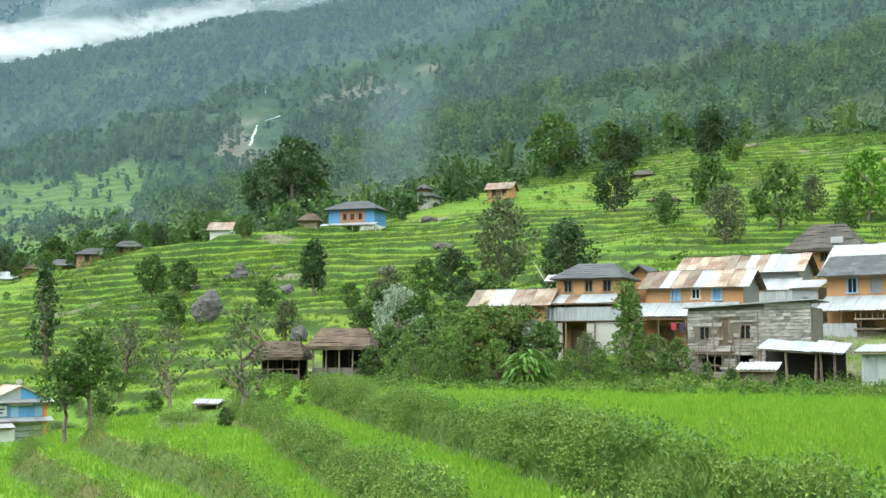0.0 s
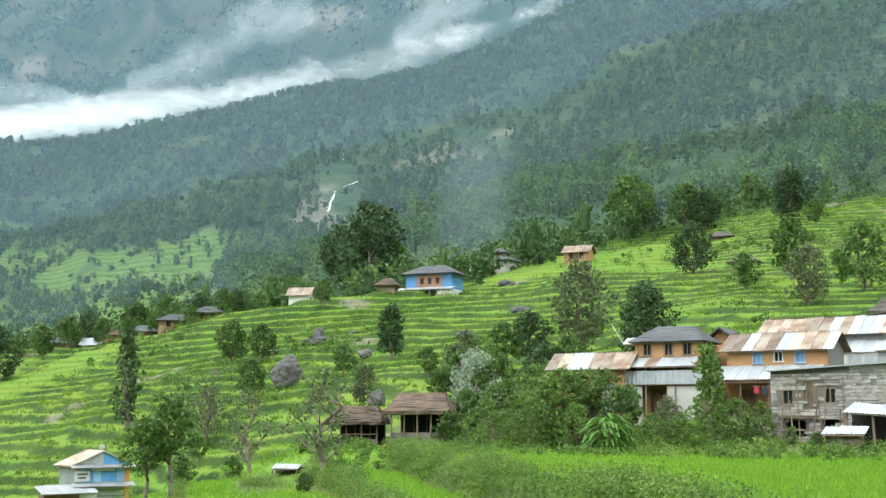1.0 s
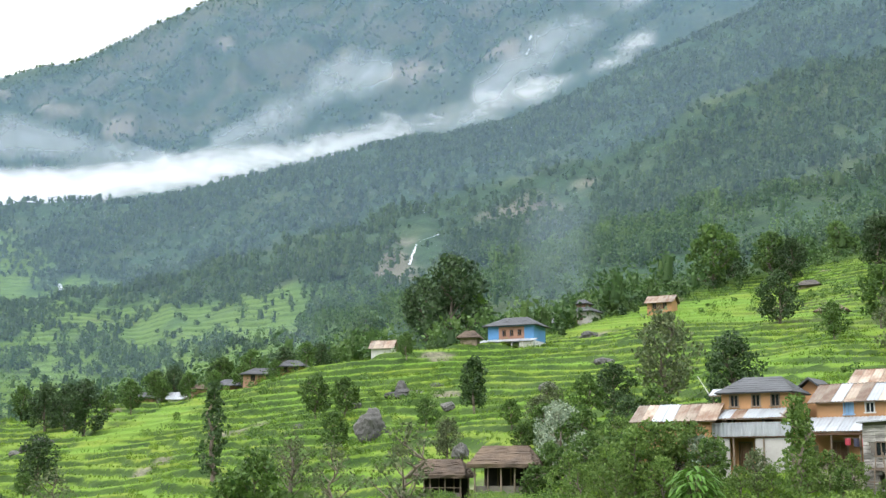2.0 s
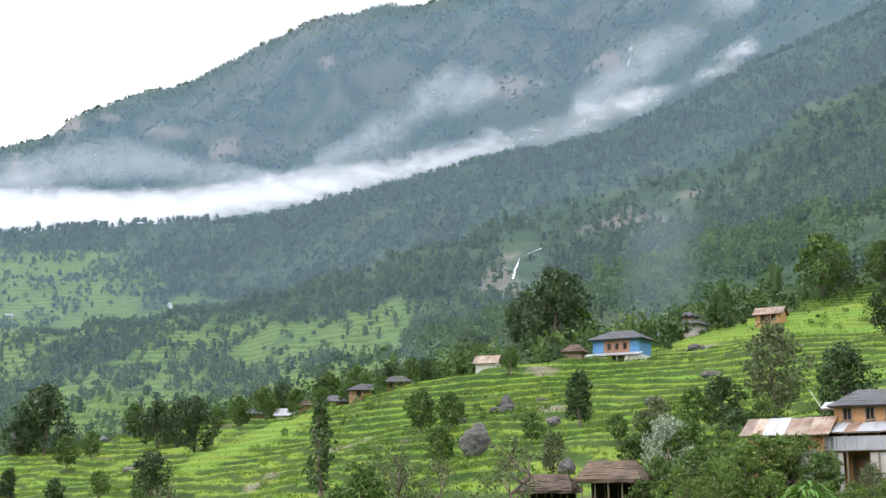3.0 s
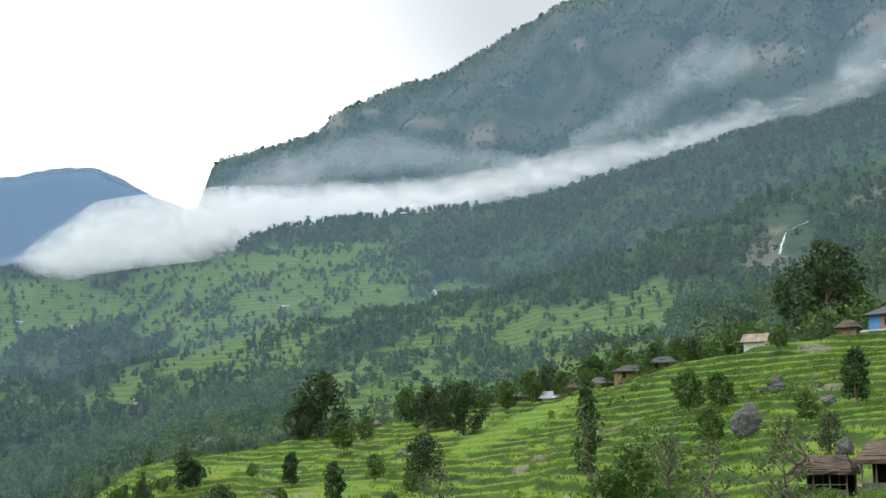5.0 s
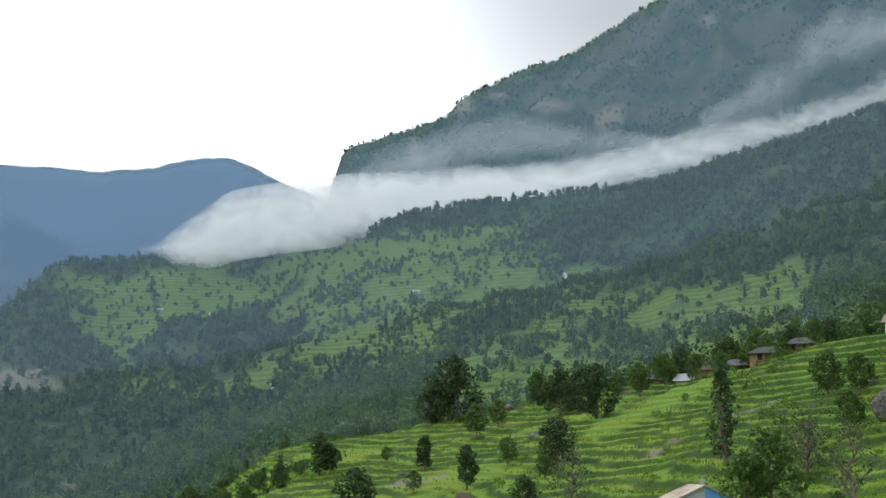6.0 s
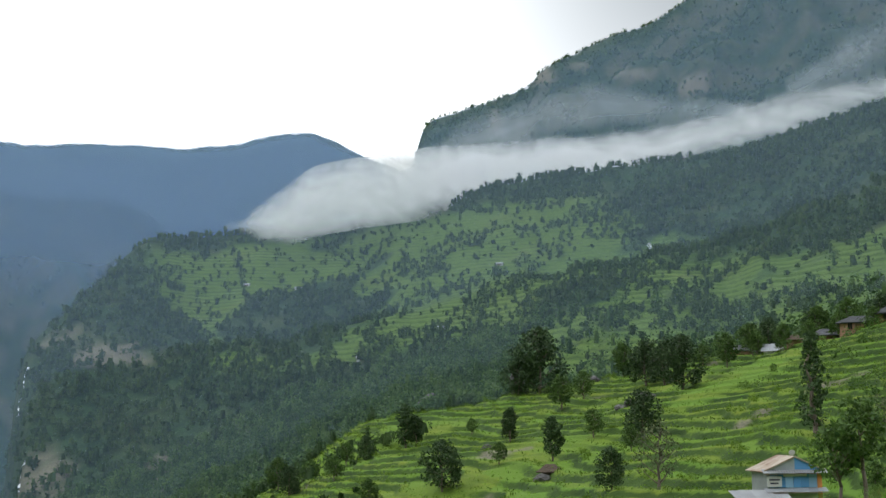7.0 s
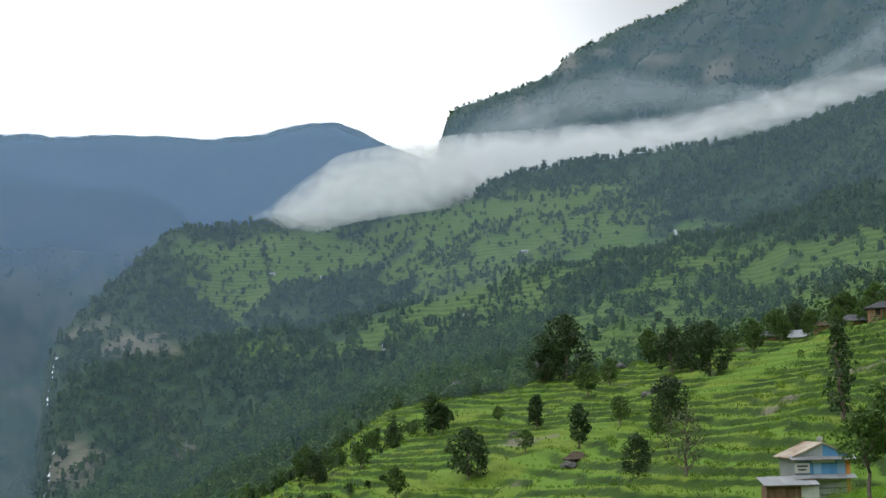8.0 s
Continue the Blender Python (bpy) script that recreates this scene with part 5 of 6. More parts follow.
# big ochre house with a slate roof
h = thing("house", site(20.0, 90, 14, 10.2), "large ochre house with a slate roof and blue-framed windows", "house", "village houses")
ho = [(-4.05, -3.5, 3.85, 4.75), (-2.5, -1.9, 3.85, 4.75), (-0.75, -0.15, 3.85, 4.75), (1.2, 1.8, 3.85, 4.75), (3.2, 3.8, 3.85, 4.75)]
shell(h, OCHRE, 11.0, 5.0, -1.5, 5.1, ho + [(-3.2, -2.4, 0.2, 2.1), (-0.4, 0.9, 0.9, 2.2)], 1.25)
for k, a in enumerate(ho):
    window(h, *a, mat=BLUE_PALE if k != 1 else GREY_TIN, shutter=None if k != 1 else GREY_TIN)
door(h, -3.2, -2.4, 0.2, 2.1)
slate_slope(h, -6.0, 6.0, -0.6, 4.95, 2.5, 6.4, 4, 0.62, 0.45)
bm = bmesh.new()
prism(bm, [(2.5, 6.42), (5.6, 4.95), (5.6, 4.85), (2.5, 6.3)], -6.0, 6.0)
for v in bm.verts:
    v.co = Vector((v.co.y, v.co.x, v.co.z))
bmesh.ops.recalc_face_normals(bm, faces=bm.faces)
part("roof", bm, SLATE, h)
tin_slope(h, -5.6, 5.6, -2.5, 2.55, -0.02, 3.6, WHITE_TIN, 14, "veranda_roof")
slab(h, "balcony_floor", WOOD_BROWN, -5.4, 5.4, -2.3, -0.02, 0.35, 0.5)
for x_ in (-5.3, -3.9, -2.6, -0.9, 1.0, 3.0, 5.0):
    post(h, x_, -2.3, -1.8, 2.55, 0.06, WOOD)
for k, x_ in enumerate((-5.3, -4.5, -3.7, -0.8, 0.05, 0.9, 1.75)):
    s_ = new("tin_sheet", tin_mesh(0.86, 1.15, WHITE_TIN))
    s_.parent = h
    s_.matrix_basis = pose(x_, -2.38, 0.55, 90, 0, 0)
for z_ in (1.25, 1.9):
    slab(h, "rail", WOOD, -3.0, -1.0, -2.5, -2.36, z_, z_ + 0.12)
for k in range(6):
    post(h, -2.9 + 0.36 * k, -2.44, 2.0, 2.35, 0.03, WOOD, 0, "peg")
# low white shed between the houses
h = thing("shed", site(15.75, 92.5, 16, 10.5), "white tin-clad hut with a small square window", "shed")
shell(h, WHITE_TIN, 1.8, 2.2, -1.5, 4.0, [(-0.2, 0.15, 2.9, 3.3)], 0.0, 0.12)
tin_slope(h, -1.1, 1.1, -0.3, 3.95, 2.5, 4.6, WHITE_TIN, 21)
# bright tin roof behind
h = thing("house", site(19.8, 99, 14, 11.2), "house with a bright new tin roof behind the slate house", "house", "village houses")
shell(h, GREY_PLASTER, 10.5, 5.0, -1.5, 5.4, (), 1.4)
gable_tin(h, 10.5, 5.0, 5.45, 1.5, [WHITE_TIN], 0.6, 31)
# thatched ochre house
h = thing("house", site(16.6, 111, 12, 14.0), "ochre mud house with a tall grey thatched roof", "house", "village houses")
shell(h, OCHRE, 5.0, 4.0, -1.5, 4.7, [(-0.3, 0.2, 3.6, 4.2)], 0)
window(h, -0.3, 0.2, 3.6, 4.2, mat=WOOD_BROWN)
hip_roof(h, THATCH_GREY, -3.2, 3.2, -0.8, 4.8, 4.6, 2.2, 2.6, 9, 0.06, 0.25, 8, label="grey weathered thatch")
p_ = slab(h, "solar_panel", WHITE_TIN, 0.6, 1.6, -0.45, -0.38, 5.0, 5.5)

h = thing("tin_canopy", site(4.95, 97, 16, 9.8), "tilted white tin canopy on two poles", "canopy")
tin_slope(h, -0.7, 0.7, -0.5, 5.55, 0.7, 6.05, WHITE_TIN, 81)
post(h, -0.5, 0.1, -1.0, 5.7, 0.05)
post(h, 0.5, 0.1, -1.0, 5.7, 0.05)
post(h, -0.6, -0.3, 5.5, 7.0, 0.03, WHITE, -0.9, "mast")

# thatched sheds above the paddies
for az, r, w, d, z0, eave, rise, mat, posts, seed in ((-4.6, 95, 4.0, 3.0, 8.75, 1.7, 1.35, THATCH, 5, 1), (-7.4, 97, 3.5, 2.8, 8.25, 1.45, 1.15, THATCH, 4, 2)):
    h = thing("thatched_shed", site(az, r, 14, z0), "open cattle shed with a sagging brown thatched roof", "shed", "thatched sheds")
    hip_roof(h, mat, -w / 2 - 0.45, w / 2 + 0.45, -0.5, d + 0.5, eave, rise, w * 0.85, 9, 0.07, 0.26, seed)
    for k in range(posts):
        post(h, -w / 2 + w * k / (posts - 1), 0, -0.7, eave, 0.075, WOOD, 0.05 * math.sin(k * 3))
        post(h, -w / 2 + w * k / (posts - 1), d, -0.7, eave, 0.075, WOOD)
    # the gloom under the thatch is put into this wall's colour
    wall_along(h, DARK, -w / 2, w / 2, d + 0.1, -0.7, eave - 0.05, (), 0.08, "back_wall")
    wall_along(h, MORTAR, -w / 2, w / 2, 0.12, -0.7, 0.12, (), 0.3, "low_wall")
    for k in range(3):
        slab(h, "rail", WOOD, -w / 2, w / 2, -0.1, -0.04, 0.45 + 0.28 * k, 0.52 + 0.28 * k) if seed == 2 and k == 0 else None

# blue house on the hill
h = thing("house", site(-4.1, 219, 22, 29.5), "blue and whitewashed two-storey house with a dark hipped roof", "house", "hillside houses")
ho = [(-1.5, -0.95, 3.15, 4.1), (-0.1, 0.45, 3.15, 4.1), (1.35, 1.9, 3.15, 4.1)]
shell(h, BLUE, 8.4, 5.6, -1.2, 4.9, ho, 0)
wall_along(h, PINK, -2.2, 2.5, -0.03, 2.6, 4.7, ho, 0.02, "plaster_panel")
for a in ho:
    window(h, *a, mat=WOOD_BROWN)
hip_roof(h, SLATE, -5.0, 5.0, -0.8, 6.4, 4.9, 1.7, 4.0, 8, 0.02, 0.1, 3)
tin_slope(h, -5.2, 5.0, -2.2, 1.95, -0.02, 2.55, WHITE_TIN, 41, "veranda_roof", 1.4)
for k in range(6):
    post(h, -4.9 + 1.95 * k, -2.0, -1.3, 2.0, 0.09, WHITE)
wall_along(h, WHITE, -4.1, 4.1, -0.06, -1.2, 1.9, [(-2.6, -1.6, -0.9, 1.2), (0.2, 1.2, -0.9, 1.2)], 0.03, "whitewashed_panel")
door(h, -2.6, -1.6, -0.9, 1.2, -0.1)
door(h, 0.2, 1.2, -0.9, 1.2, -0.1)
wall_along(h, GREY_PLASTER, 2.3, 4.8, -1.9, -1.3, 1.9, (), 0.15, "screen")
wall_across(h, WHITE, 4.24, 0, 5.6, -1.2, 2.2, 0.05)


def small_house(az, r, turn, sink, w, d, wall_h, rise, wall_m, roof_m, label, kind="hip", ridge=0.5):
    x, y = spot(az, r)
    h = thing("house", site(az, r, turn, height(x, y) - sink), label, "house", "hillside houses")
    ho = [(-w * 0.28, -w * 0.28 + 0.7, wall_h * 0.45, wall_h * 0.45 + 1.0), (w * 0.15, w * 0.15 + 0.7, wall_h * 0.45, wall_h * 0.45 + 1.0)]
    shell(h, wall_m, w, d, -1.0, wall_h, ho + [(-0.5, 0.4, 0, min(1.9, wall_h - 0.3))] if w > 4 else [], 0 if kind == "hip" else rise)
    if w > 4:
        for a in ho:
            window(h, *a, mat=WOOD_BROWN)
        door(h, -0.5, 0.4, 0, min(1.9, wall_h - 0.3))
    if kind == "hip":
        hip_roof(h, roof_m, -w / 2 - 0.6, w / 2 + 0.6, -0.6, d + 0.6, wall_h, rise, w * ridge, 6, 0.04, 0.15, int(r))
    else:
        gable_tin(h, w, d, wall_h, rise, [roof_m], 0.5, int(r), roof_m)
    return h


small_house(-6.0, 214, 14, 0.1, 2.8, 2.4, 1.3, 1.3, WOOD, THATCH, "small thatched hut beside the blue house")
h = small_house(-1.2, 256, 30, 0.2, 6.0, 5.0, 3.2, 1.5, GREY_PLASTER, SLATE, "dark two-tiered house with deep slate eaves", "hip", 0.3)
hip_roof(h, SLATE, -1.9, 1.9, 1.0, 4.2, 4.9, 1.0, 1.4, 4, 0.03, 0.1, 4, "upper_roof")
wall_along(h, WOOD_BROWN, -1.5, 1.5, 1.4, 4.0, 4.9, (), 2.2, "upper_wall")
tin_slope(h, -4.6, -1.5, -2.6, 0.9, 0.2, 2.9, GREY_TIN, 3, "porch_roof")
small_house(2.5, 244, 18, 0.1, 4.8, 3.6, 2.6, 1.2, OCHRE, RUST_TIN, "small ochre house with a tin gable roof on the brow", "tin")
small_house(3.3, 312, 10, 0.4, 3.6, 3.0, 1.0, 1.2, WOOD, THATCH_GREY, "low thatched hut at the forest edge")
small_house(4.45, 309, 10, 0.4, 4.2, 3.2, 1.0, 1.3, WOOD, THATCH_GREY, "low thatched hut at the forest edge")
small_house(8.9, 262, 10, 0.4, 4.0, 3.2, 1.0, 1.2, WOOD, THATCH_GREY, "low thatched field hut on the terraces")
small_house(9.8, 205, 10, 0.3, 4.0, 3.0, 0.9, 1.1, WOOD, THATCH, "low thatched field hut on the terraces")
for az, r, turn, w, wh, wm, rm, lab, kd in (
        (-9.9, 217, 15, 4.2, 1.2, WHITE, RUST_TIN, "whitewashed hill house with a pale tin roof", "tin"),
        (-15.2, 230, 10, 7.6, 1.4, PINK, SLATE, "long orange-red house with a slate roof", "hip"),
        (-13.9, 226, 15, 5.0, 1.2, OCHRE, SLATE, "ochre hill house with a slate roof", "hip"),
        (-16.7, 242, 20, 4.6, 0.9, WOOD_BROWN, SLATE, "brown timber house with a slate roof", "hip"),
        (-17.8, 250, 20, 4.4, 0.9, PINK, THATCH, "reddish house with a thatched roof", "hip"),
        (-18.75, 258, 12, 4.6, 0.7, WHITE, WHITE_TIN, "whitewashed house with a bright tin roof", "tin"),
        (-20.2, 270, 12, 4.8, 1.0, PINK, SLATE, "reddish-brown house with a dark roof", "hip")):
    small_house(az, r, turn, 0.7, w * 0.82, 3.6, wh + 0.7, 1.2, wm, rm, lab, kd)
small_house(-28.55, 180, 10, 0.3, 2.2, 2.0, 0.8, 1.0, WOOD, THATCH, "tiny thatched field shelter on the terraces")
# far homesteads, specks on the mountainside
for az, r, wm in ((-41.9, 905, WHITE), (-39.6, 900, WHITE), (-33.2, 640, WHITE), (-30.6, 820, WHITE), (-36.8, 620, WHITE)):
    small_house(az, r, 10, 0.3, 4.4, 3.4, 1.5, 1.0, wm, GREY_TIN, "distant whitewashed farmhouse among the far terraces", "tin")

# house below the road, with a gabled blue front
h = thing("house", site(-18.15, 112, -18, 2.45) @ Matrix.Scale(0.85, 4), "blue-panelled tin house with a dish on its gabled roof", "house")
shell(h, GREY_TIN, 5.4, 5.0, -2.0, 4.3, [(-2.0, -0.9, 0.6, 1.9)], 0, 0.15)
for k, m_ in enumerate((BLUE_PALE, BLUE, BLUE_PALE, BLUE, BLUE, BLUE_PALE)):
    bm = bmesh.new()
    box(bm, -2.4 + 0.78 * k, -1.64 + 0.78 * k, -0.06, -0.02, 2.65, 4.2)
    part("panel", bm, m_, h)
bm = bmesh.new()
box(bm, 2.32, 2.76, -0.08, 0.3, 0.0, 4.2)
part("corner_board", bm, ORANGE, h)
for z_ in (0.6, 1.25):
    slab(h, "batten", DARK, -2.7, 2.7, -0.05, -0.01, z_, z_ + 0.07)
bm = bmesh.new()
prism(bm, [(-2.8, 4.3), (0.1, 4.3), (0.1, 5.55)], -0.1, 0.0)
part("gable", bm, WHITE_TIN, h, "white half of the gable")
bm = bmesh.new()
prism(bm, [(0.1, 4.3), (2.9, 4.3), (0.1, 5.55)], -0.1, 0.0)
part("gable", bm, BLUE, h, "blue half of the gable")
bm = bmesh.new()
prism(bm, [(-3.2, 4.12), (0.1, 5.55), (3.1, 4.22), (3.14, 4.32), (0.1, 5.7), (-3.24, 4.22)], -0.3, 5.4)
part("roof", bm, RUST_TIN, h, "tan weathered tin roof")
tin_slope(h, -3.2, 3.1, -0.75, 4.05, 0.0, 4.4, GREY_TIN, 51, "eave_roof")
tin_slope(h, -3.0, 3.1, -0.9, 2.25, 0.0, 2.6, WHITE_TIN, 52, "skirt_roof")
bm = bmesh.new()
box(bm, -2.75, -1.3, -0.35, -0.3, 2.75, 3.75)
sg = part("sign", bm, WHITE, h, "white sign board with dark lettering bars")
for k, (a, b) in enumerate(((-2.55, -1.5), (-2.45, -1.65))):
    bm = bmesh.new()
    box(bm, a, b, -0.362, -0.352, 3.35 - 0.34 * k, 3.5 - 0.34 * k)
    part("lettering_bar", bm, INK, sg)
bm = bmesh.new()
box(bm, -1.1, 1.2, -0.3, -0.26, 3.72, 4.02)
part("banner", bm, WHITE, h, "narrow white banner strip")
tin_slope(h, -3.4, -1.0, -2.0, 1.75, -0.2, 2.3, WHITE_TIN, 53, "porch_roof")
wall_along(h, WHITE, -2.9, -0.9, -1.6, -1.0, 1.6, (), 0.1, "screen")
bm = bmesh.new()
rings_ = []
for j in range(5):
    q_ = j / 4 * 0.33
    rings_.append([bm.verts.new((0.2 + q_ * math.cos(a_ * math.pi / 6), 0.8 + 0.35 * q_ ** 2 - 0.25 * q_ * math.sin(a_ * math.pi / 6), 6.0 + q_ * 0.85 * math.sin(a_ * math.pi / 6))) for a_ in range(12)])
for j in range(4):
    for a_ in range(12):
        bm.faces.new((rings_[j][a_], rings_[j][(a_ + 1) % 12], rings_[j + 1][(a_ + 1) % 12], rings_[j + 1][a_]))
tube(bm, (0.2, 0.85, 5.5), (0.2, 0.85, 6.02), 0.03, 0.03, 6)
part("satellite_dish", bm, WHITE, h, "white tilted dish on a short mast")
h = thing("shed", site(-19.75, 109, -14, 2.1), "brown plank shed with a patched tin roof", "shed")
for k in range(11):
    bm = bmesh.new()
    box(bm, -1.4 + 0.255 * k, -1.155 + 0.255 * k, 0, 0.06, -1.8, 1.8)
    part("plank", bm, WOOD_BROWN, h)
slab(h, "body", WOOD_BROWN, -1.38, 1.38, 0.07, 2.0, -1.8, 1.75)
tin_slope(h, -1.7, 1.7, -0.5, 1.85, 2.3, 2.4, GREY_TIN, 61)

# low shelters at the foot of the terraces
h = thing("shed", site(-10.3, 92, 12, 6.0), "low collapsed shelter with a white tin sheet", "shed")
tin_slope(h, -1.0, 0.9, -0.8, 0.45, 0.7, 0.7, WHITE_TIN, 71)
slab(h, "wall", MORTAR, -0.95, 1.4, 0.5, 0.9, -0.5, 0.55)
for x_ in (-0.9, 0.8):
    post(h, x_, -0.7, -0.5, 0.45, 0.05)


# ---- boulders, falling water, smoke ----
def boulder(az, r, size, seed, label, sink=0.25):
    x, y = spot(az, r)
    bm = bmesh.new()
    bmesh.ops.create_icosphere(bm, subdivisions=4, radius=1)
    for v in bm.verts:
        p = v.co * 1.3 + Vector((seed * 7.1, 0, 0))
        k = 1 + 0.28 * noise.noise(p) + 0.16 * noise.noise(p * 2.7) + 0.07 * noise.noise(p * 7)
        v.co = Vector((v.co.x * size[0], v.co.y * size[1], v.co.z * size[2])) * k
    ob = part("boulder", bm, BOULDER, None)
    ob.matrix_world = pose(x, y, height(x, y) + size[2] * (1 - sink * 2) * 0.8, 0, 0, -az + seed * 20)
    return tagged(ob, label, "boulder", "boulders on the terraces")


boulder(-10.3, 153, (1.75, 1.4, 2.2), 1, "tall grey weathered boulder standing among the terraces", 0.25)
boulder(-8.75, 180, (3.2, 2.2, 1.1), 2, "broad flat dark rock bedded in the slope", 0.6)
boulder(-8.95, 181, (0.9, 0.8, 1.5), 3, "upright stone block beside the flat rock", 0.2)
boulder(-6.4, 119, (0.9, 0.8, 1.1), 4, "grey rock behind the thatched sheds")
for k, (az, r, s_) in enumerate(((0.0, 187, 1.2), (-7.4, 185, 0.9), (-0.6, 226, 1.6), (-6.9, 162, 0.9), (-13.5, 172, 0.8), (-24.3, 234, 1.6), (-31.2, 223, 1.0), (-24.9, 232, 1.1), (-26.7, 301, 1.8), (-11.0, 178, 0.8), (-2.5, 170, 1.0), (-28.9, 178, 1.1), (-25.4, 230, 0.9))):
    boulder(az, r, (s_ * 1.25, s_, s_ * 0.75), 10 + k, "low grey rock half buried in the terrace grass", 0.5)
boulder(-29.85, 310, (2.2, 2.0, 3.6), 30, "pale conical rock under the dark trees", 0.1)
boulder(-33.6, 420, (6, 5, 5), 31, "dark crag at the gully's mouth")


def slope_at(az, el, beyond):
    """How far out the mountainside rises past that angle above the eye."""
    j = int(np.searchsorted(AZ, az)) - 1
    e = np.degrees(np.arctan2(gz[:, j] - EYE.z, rr[:, j]))
    k = np.where((e >= el) & (rr[:, j] > beyond))[0]
    return float(rr[k[0], j]) if len(k) else beyond


def cascade(az0, az1, r, el0, el1, width, seed, label):
    """A stream dropping down the mountain: a narrow broken ribbon lying on the slope."""
    rnd = random.Random(seed)
    n = 26
    bm = bmesh.new()
    rows = []
    for k in range(n + 1):
        u = k / n
        a, e = az0 + (az1 - az0) * u + rnd.uniform(-0.05, 0.05), radians(el0 + (el1 - el0) * u)
        out = slope_at(a, math.degrees(e), r) - width * 0.8 - 0.005 * r
        x, y = spot(a, out)
        c = Vector((x, y, EYE.z + out * math.tan(e)))
        side = Vector((y, -x, 0)).normalized() * width * rnd.uniform(0.25, 0.7)
        fwd = Vector((x, y, 0)).normalized() * width * 0.4
        rows.append([bm.verts.new(c - side), bm.verts.new(c - fwd), bm.verts.new(c + side), bm.verts.new(c + fwd)])
    for k in range(n):
        for j in range(4):
            bm.faces.new((rows[k][j], rows[k][(j + 1) % 4], rows[k + 1][(j + 1) % 4], rows[k + 1][j]))
    ob = part("waterfall", bm, FALLS, None)
    return tagged(ob, label, "waterfall", kind="structure")


cascade(-8.3, -8.65, 420, 10.0, 9.1, 0.9, 1, "thin white waterfall dropping down the wooded slope")
cascade(-7.3, -8.2, 420, 10.45, 10.1, 0.8, 2, "broken white stream above the waterfall")
cascade(-7.9, -8.0, 420, 11.8, 11.4, 0.7, 3, "broken white stream above the waterfall")
cascade(-23.9, -23.85, 500, 7.95, 7.6, 2.2, 4, "small white cascade far off on the slope")
cascade(-3.0, -3.3, 1350, 19.2, 17.6, 2.0, 5, "long thin waterfall on the high mountain face")
cascade(-51.0, -51.35, 560, 2.7, 0.6, 1.8, 6, "tall white waterfall at the gorge's edge")
cascade(-51.0, -51.35, 480, -1.2, -3.4, 1.8, 7, "white stream at the foot of the gorge waterfall")
for line_ in ([(-4.6, 262, 6.6, 0.3), (-3.6, 262, 8.6, 2.2), (-2.2, 270, 9.6, 3.4), (-0.8, 270, 10.2, 2.6), (0.6, 270, 10.6, 0.8)],
              [(-15.2, 330, 5.0, 0.4), (-14.2, 330, 5.6, 1.0), (-13.2, 330, 5.9, 1.1), (-12.2, 330, 5.9, 0.6)]):
    for o in veil_band("smoke", SMOKE, line_, "", "", 1, 10, 60, 30, 0.4):
        tagged(o, "thin blue cooking smoke drifting above the houses", "smoke", kind="stuff")


# ---- stones of the stone house, laid in courses ----
BLOCKS = []
for k_ in range(6):
    bm_ = bmesh.new()
    rnd_ = random.Random(70 + k_)
    box(bm_, 0, 1, -0.5, 0.5, 0, 1)
    bmesh.ops.subdivide_edges(bm_, edges=[e for e in bm_.edges if abs(e.verts[0].co.x - e.verts[1].co.x) > 0.5], cuts=1)
    for v_ in bm_.verts:
        v_.co += Vector((rnd_.uniform(-0.03, 0.03), rnd_.uniform(-0.25, 0.25), rnd_.uniform(-0.1, 0.1)))
    me_ = bpy.data.meshes.new("stone")
    bm_.to_mesh(me_)
    bm_.free()
    me_.materials.append(STONE)
    BLOCKS.append(me_)
rnd_ = random.Random(9)
STONE_HOLES = [(-3.1, -2.35, 2.15, 3.1), (-1.86, -1.0, 1.85, 3.66), (-0.6, 0.2, 2.2, 3.2), (-2.9, -1.7, 0.2, 1.2), (-0.7, 0.35, -0.3, 1.25)]
z_ = -0.3
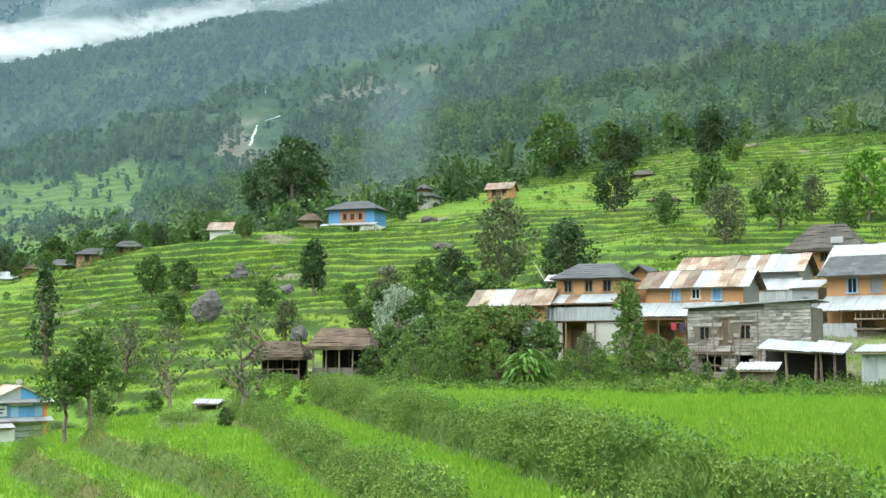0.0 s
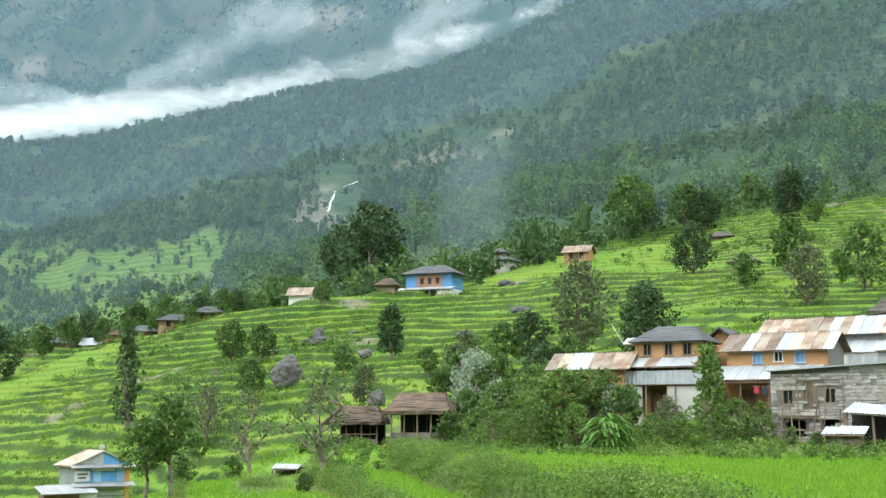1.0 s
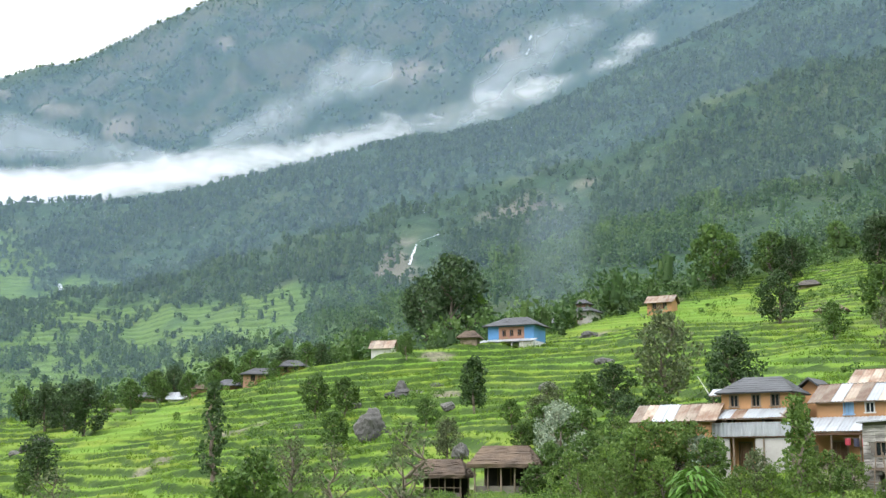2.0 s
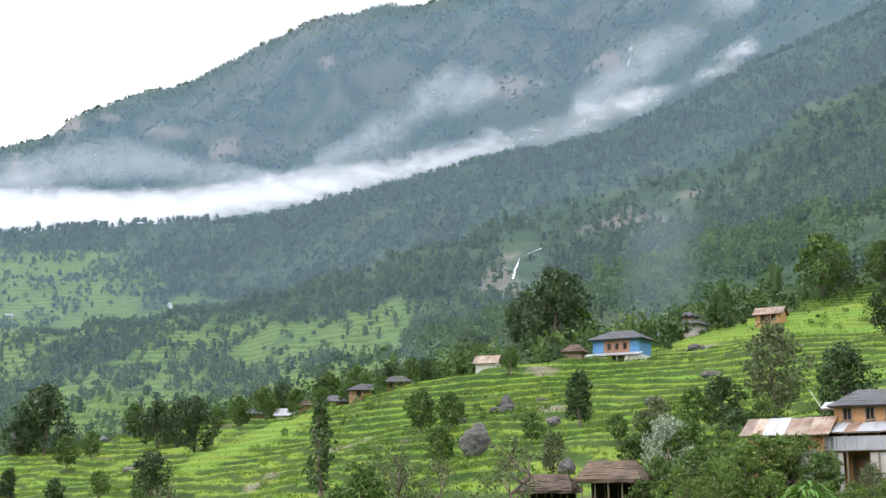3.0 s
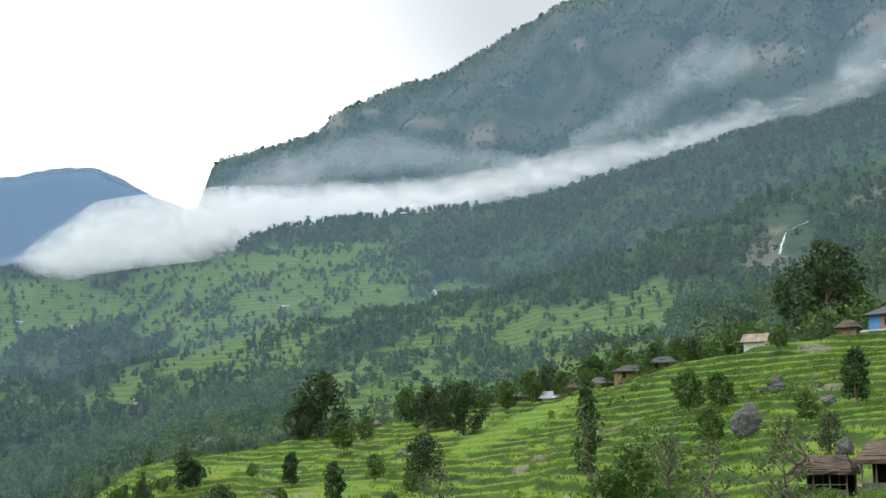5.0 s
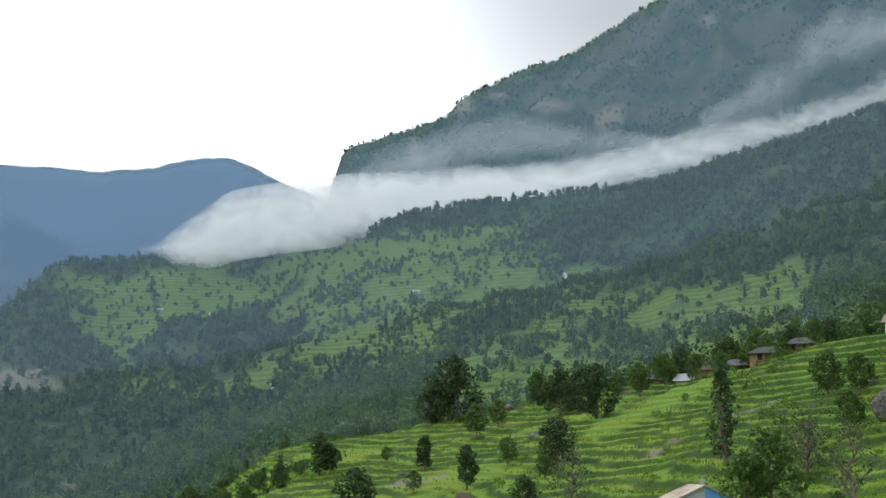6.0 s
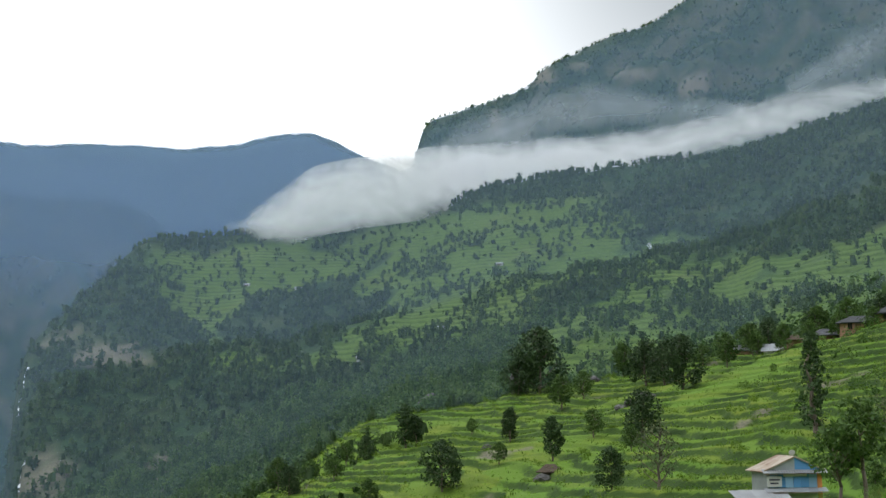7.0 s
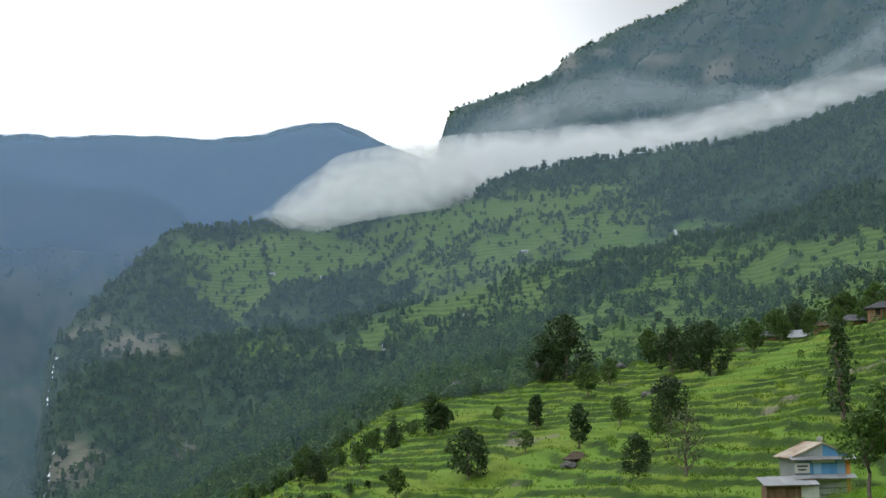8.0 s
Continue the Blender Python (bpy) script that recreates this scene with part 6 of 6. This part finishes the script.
while z_ < 4.35:
    hgt = rnd_.uniform(0.15, 0.24)
    x_ = -3.78
    end = 3.78
    start = -3.78 if z_ + hgt < 4.2 else 1.0
    x_ = start
    while x_ < end - 0.12:
        wd = min(rnd_.uniform(0.32, 0.95), end - x_)
        cx_, cz_ = x_ + wd / 2, z_ + hgt / 2
        if not any(a - 0.12 < cx_ < b + 0.12 and c - 0.02 < cz_ < d + 0.02 for a, b, c, d in STONE_HOLES):
            ob = new("stone", rnd_.choice(BLOCKS))
            ob.parent = STONE_H
            ob.matrix_basis = Matrix.Translation((x_ + 0.01, -0.01, z_)) @ Matrix.Diagonal((wd - 0.025, 0.12, hgt - 0.025, 1))
        x_ += wd
    z_ += hgt


# low stone wall along the foot of the village trees
wl_ = thing("stone_wall", site(-0.6, 86.5, -4, height(*spot(-0.6, 86.5))), "low dry-stone wall below the village trees", "wall")
rnd_ = random.Random(31)
for i in range(4):
    x_ = -6.0
    while x_ < 6.0:
        wd = rnd_.uniform(0.3, 0.8)
        if rnd_.random() < 0.95 - 0.12 * i:
            ob = new("stone", rnd_.choice(BLOCKS))
            ob.parent = wl_
            ob.matrix_basis = Matrix.Translation((x_, rnd_.uniform(-0.05, 0.05), -0.35 + 0.2 * i)) @ Matrix.Diagonal((wd - 0.03, 0.4, 0.19, 1))
        x_ += wd
# pole trellis before the stone house
tr_ = thing("trellis", site(12.6, 79.3, 10, height(*spot(12.6, 79.3)) - 0.2), "rough pole trellis leaning before the stone house", "trellis")
for k, (x_, l_, z1_) in enumerate(((-2.2, 0.3, 2.6), (-1.3, -0.2, 2.9), (-0.4, 0.5, 2.7), (0.4, -0.3, 3.1), (1.2, 0.2, 2.4), (2.0, -0.4, 2.2))):
    post(tr_, x_, 0.05 * k, -0.2, z1_, 0.045, WOOD, l_, "pole")
for z_ in (1.2, 1.9):
    bm = bmesh.new()
    tube(bm, (-2.4, 0.1, z_), (2.1, 0.12, z_ - 0.15), 0.035, 0.03)
    part("crossbar", bm, WOOD, tr_)
# felled logs beside the shed
lg_ = thing("logs", site(17.6, 74.5, 30, height(*spot(17.6, 74.5))), "small heap of grey logs on trodden earth", "logs")
for k in range(6):
    bm = bmesh.new()
    tube(bm, (-1.2 + 0.1 * k, 0.22 * (k % 4), 0.08 + 0.16 * (k // 4)), (1.1 + 0.07 * k, 0.22 * (k % 4) + 0.1, 0.09 + 0.16 * (k // 4)), 0.085, 0.07, 8)
    part("log", bm, WOOD, lg_)
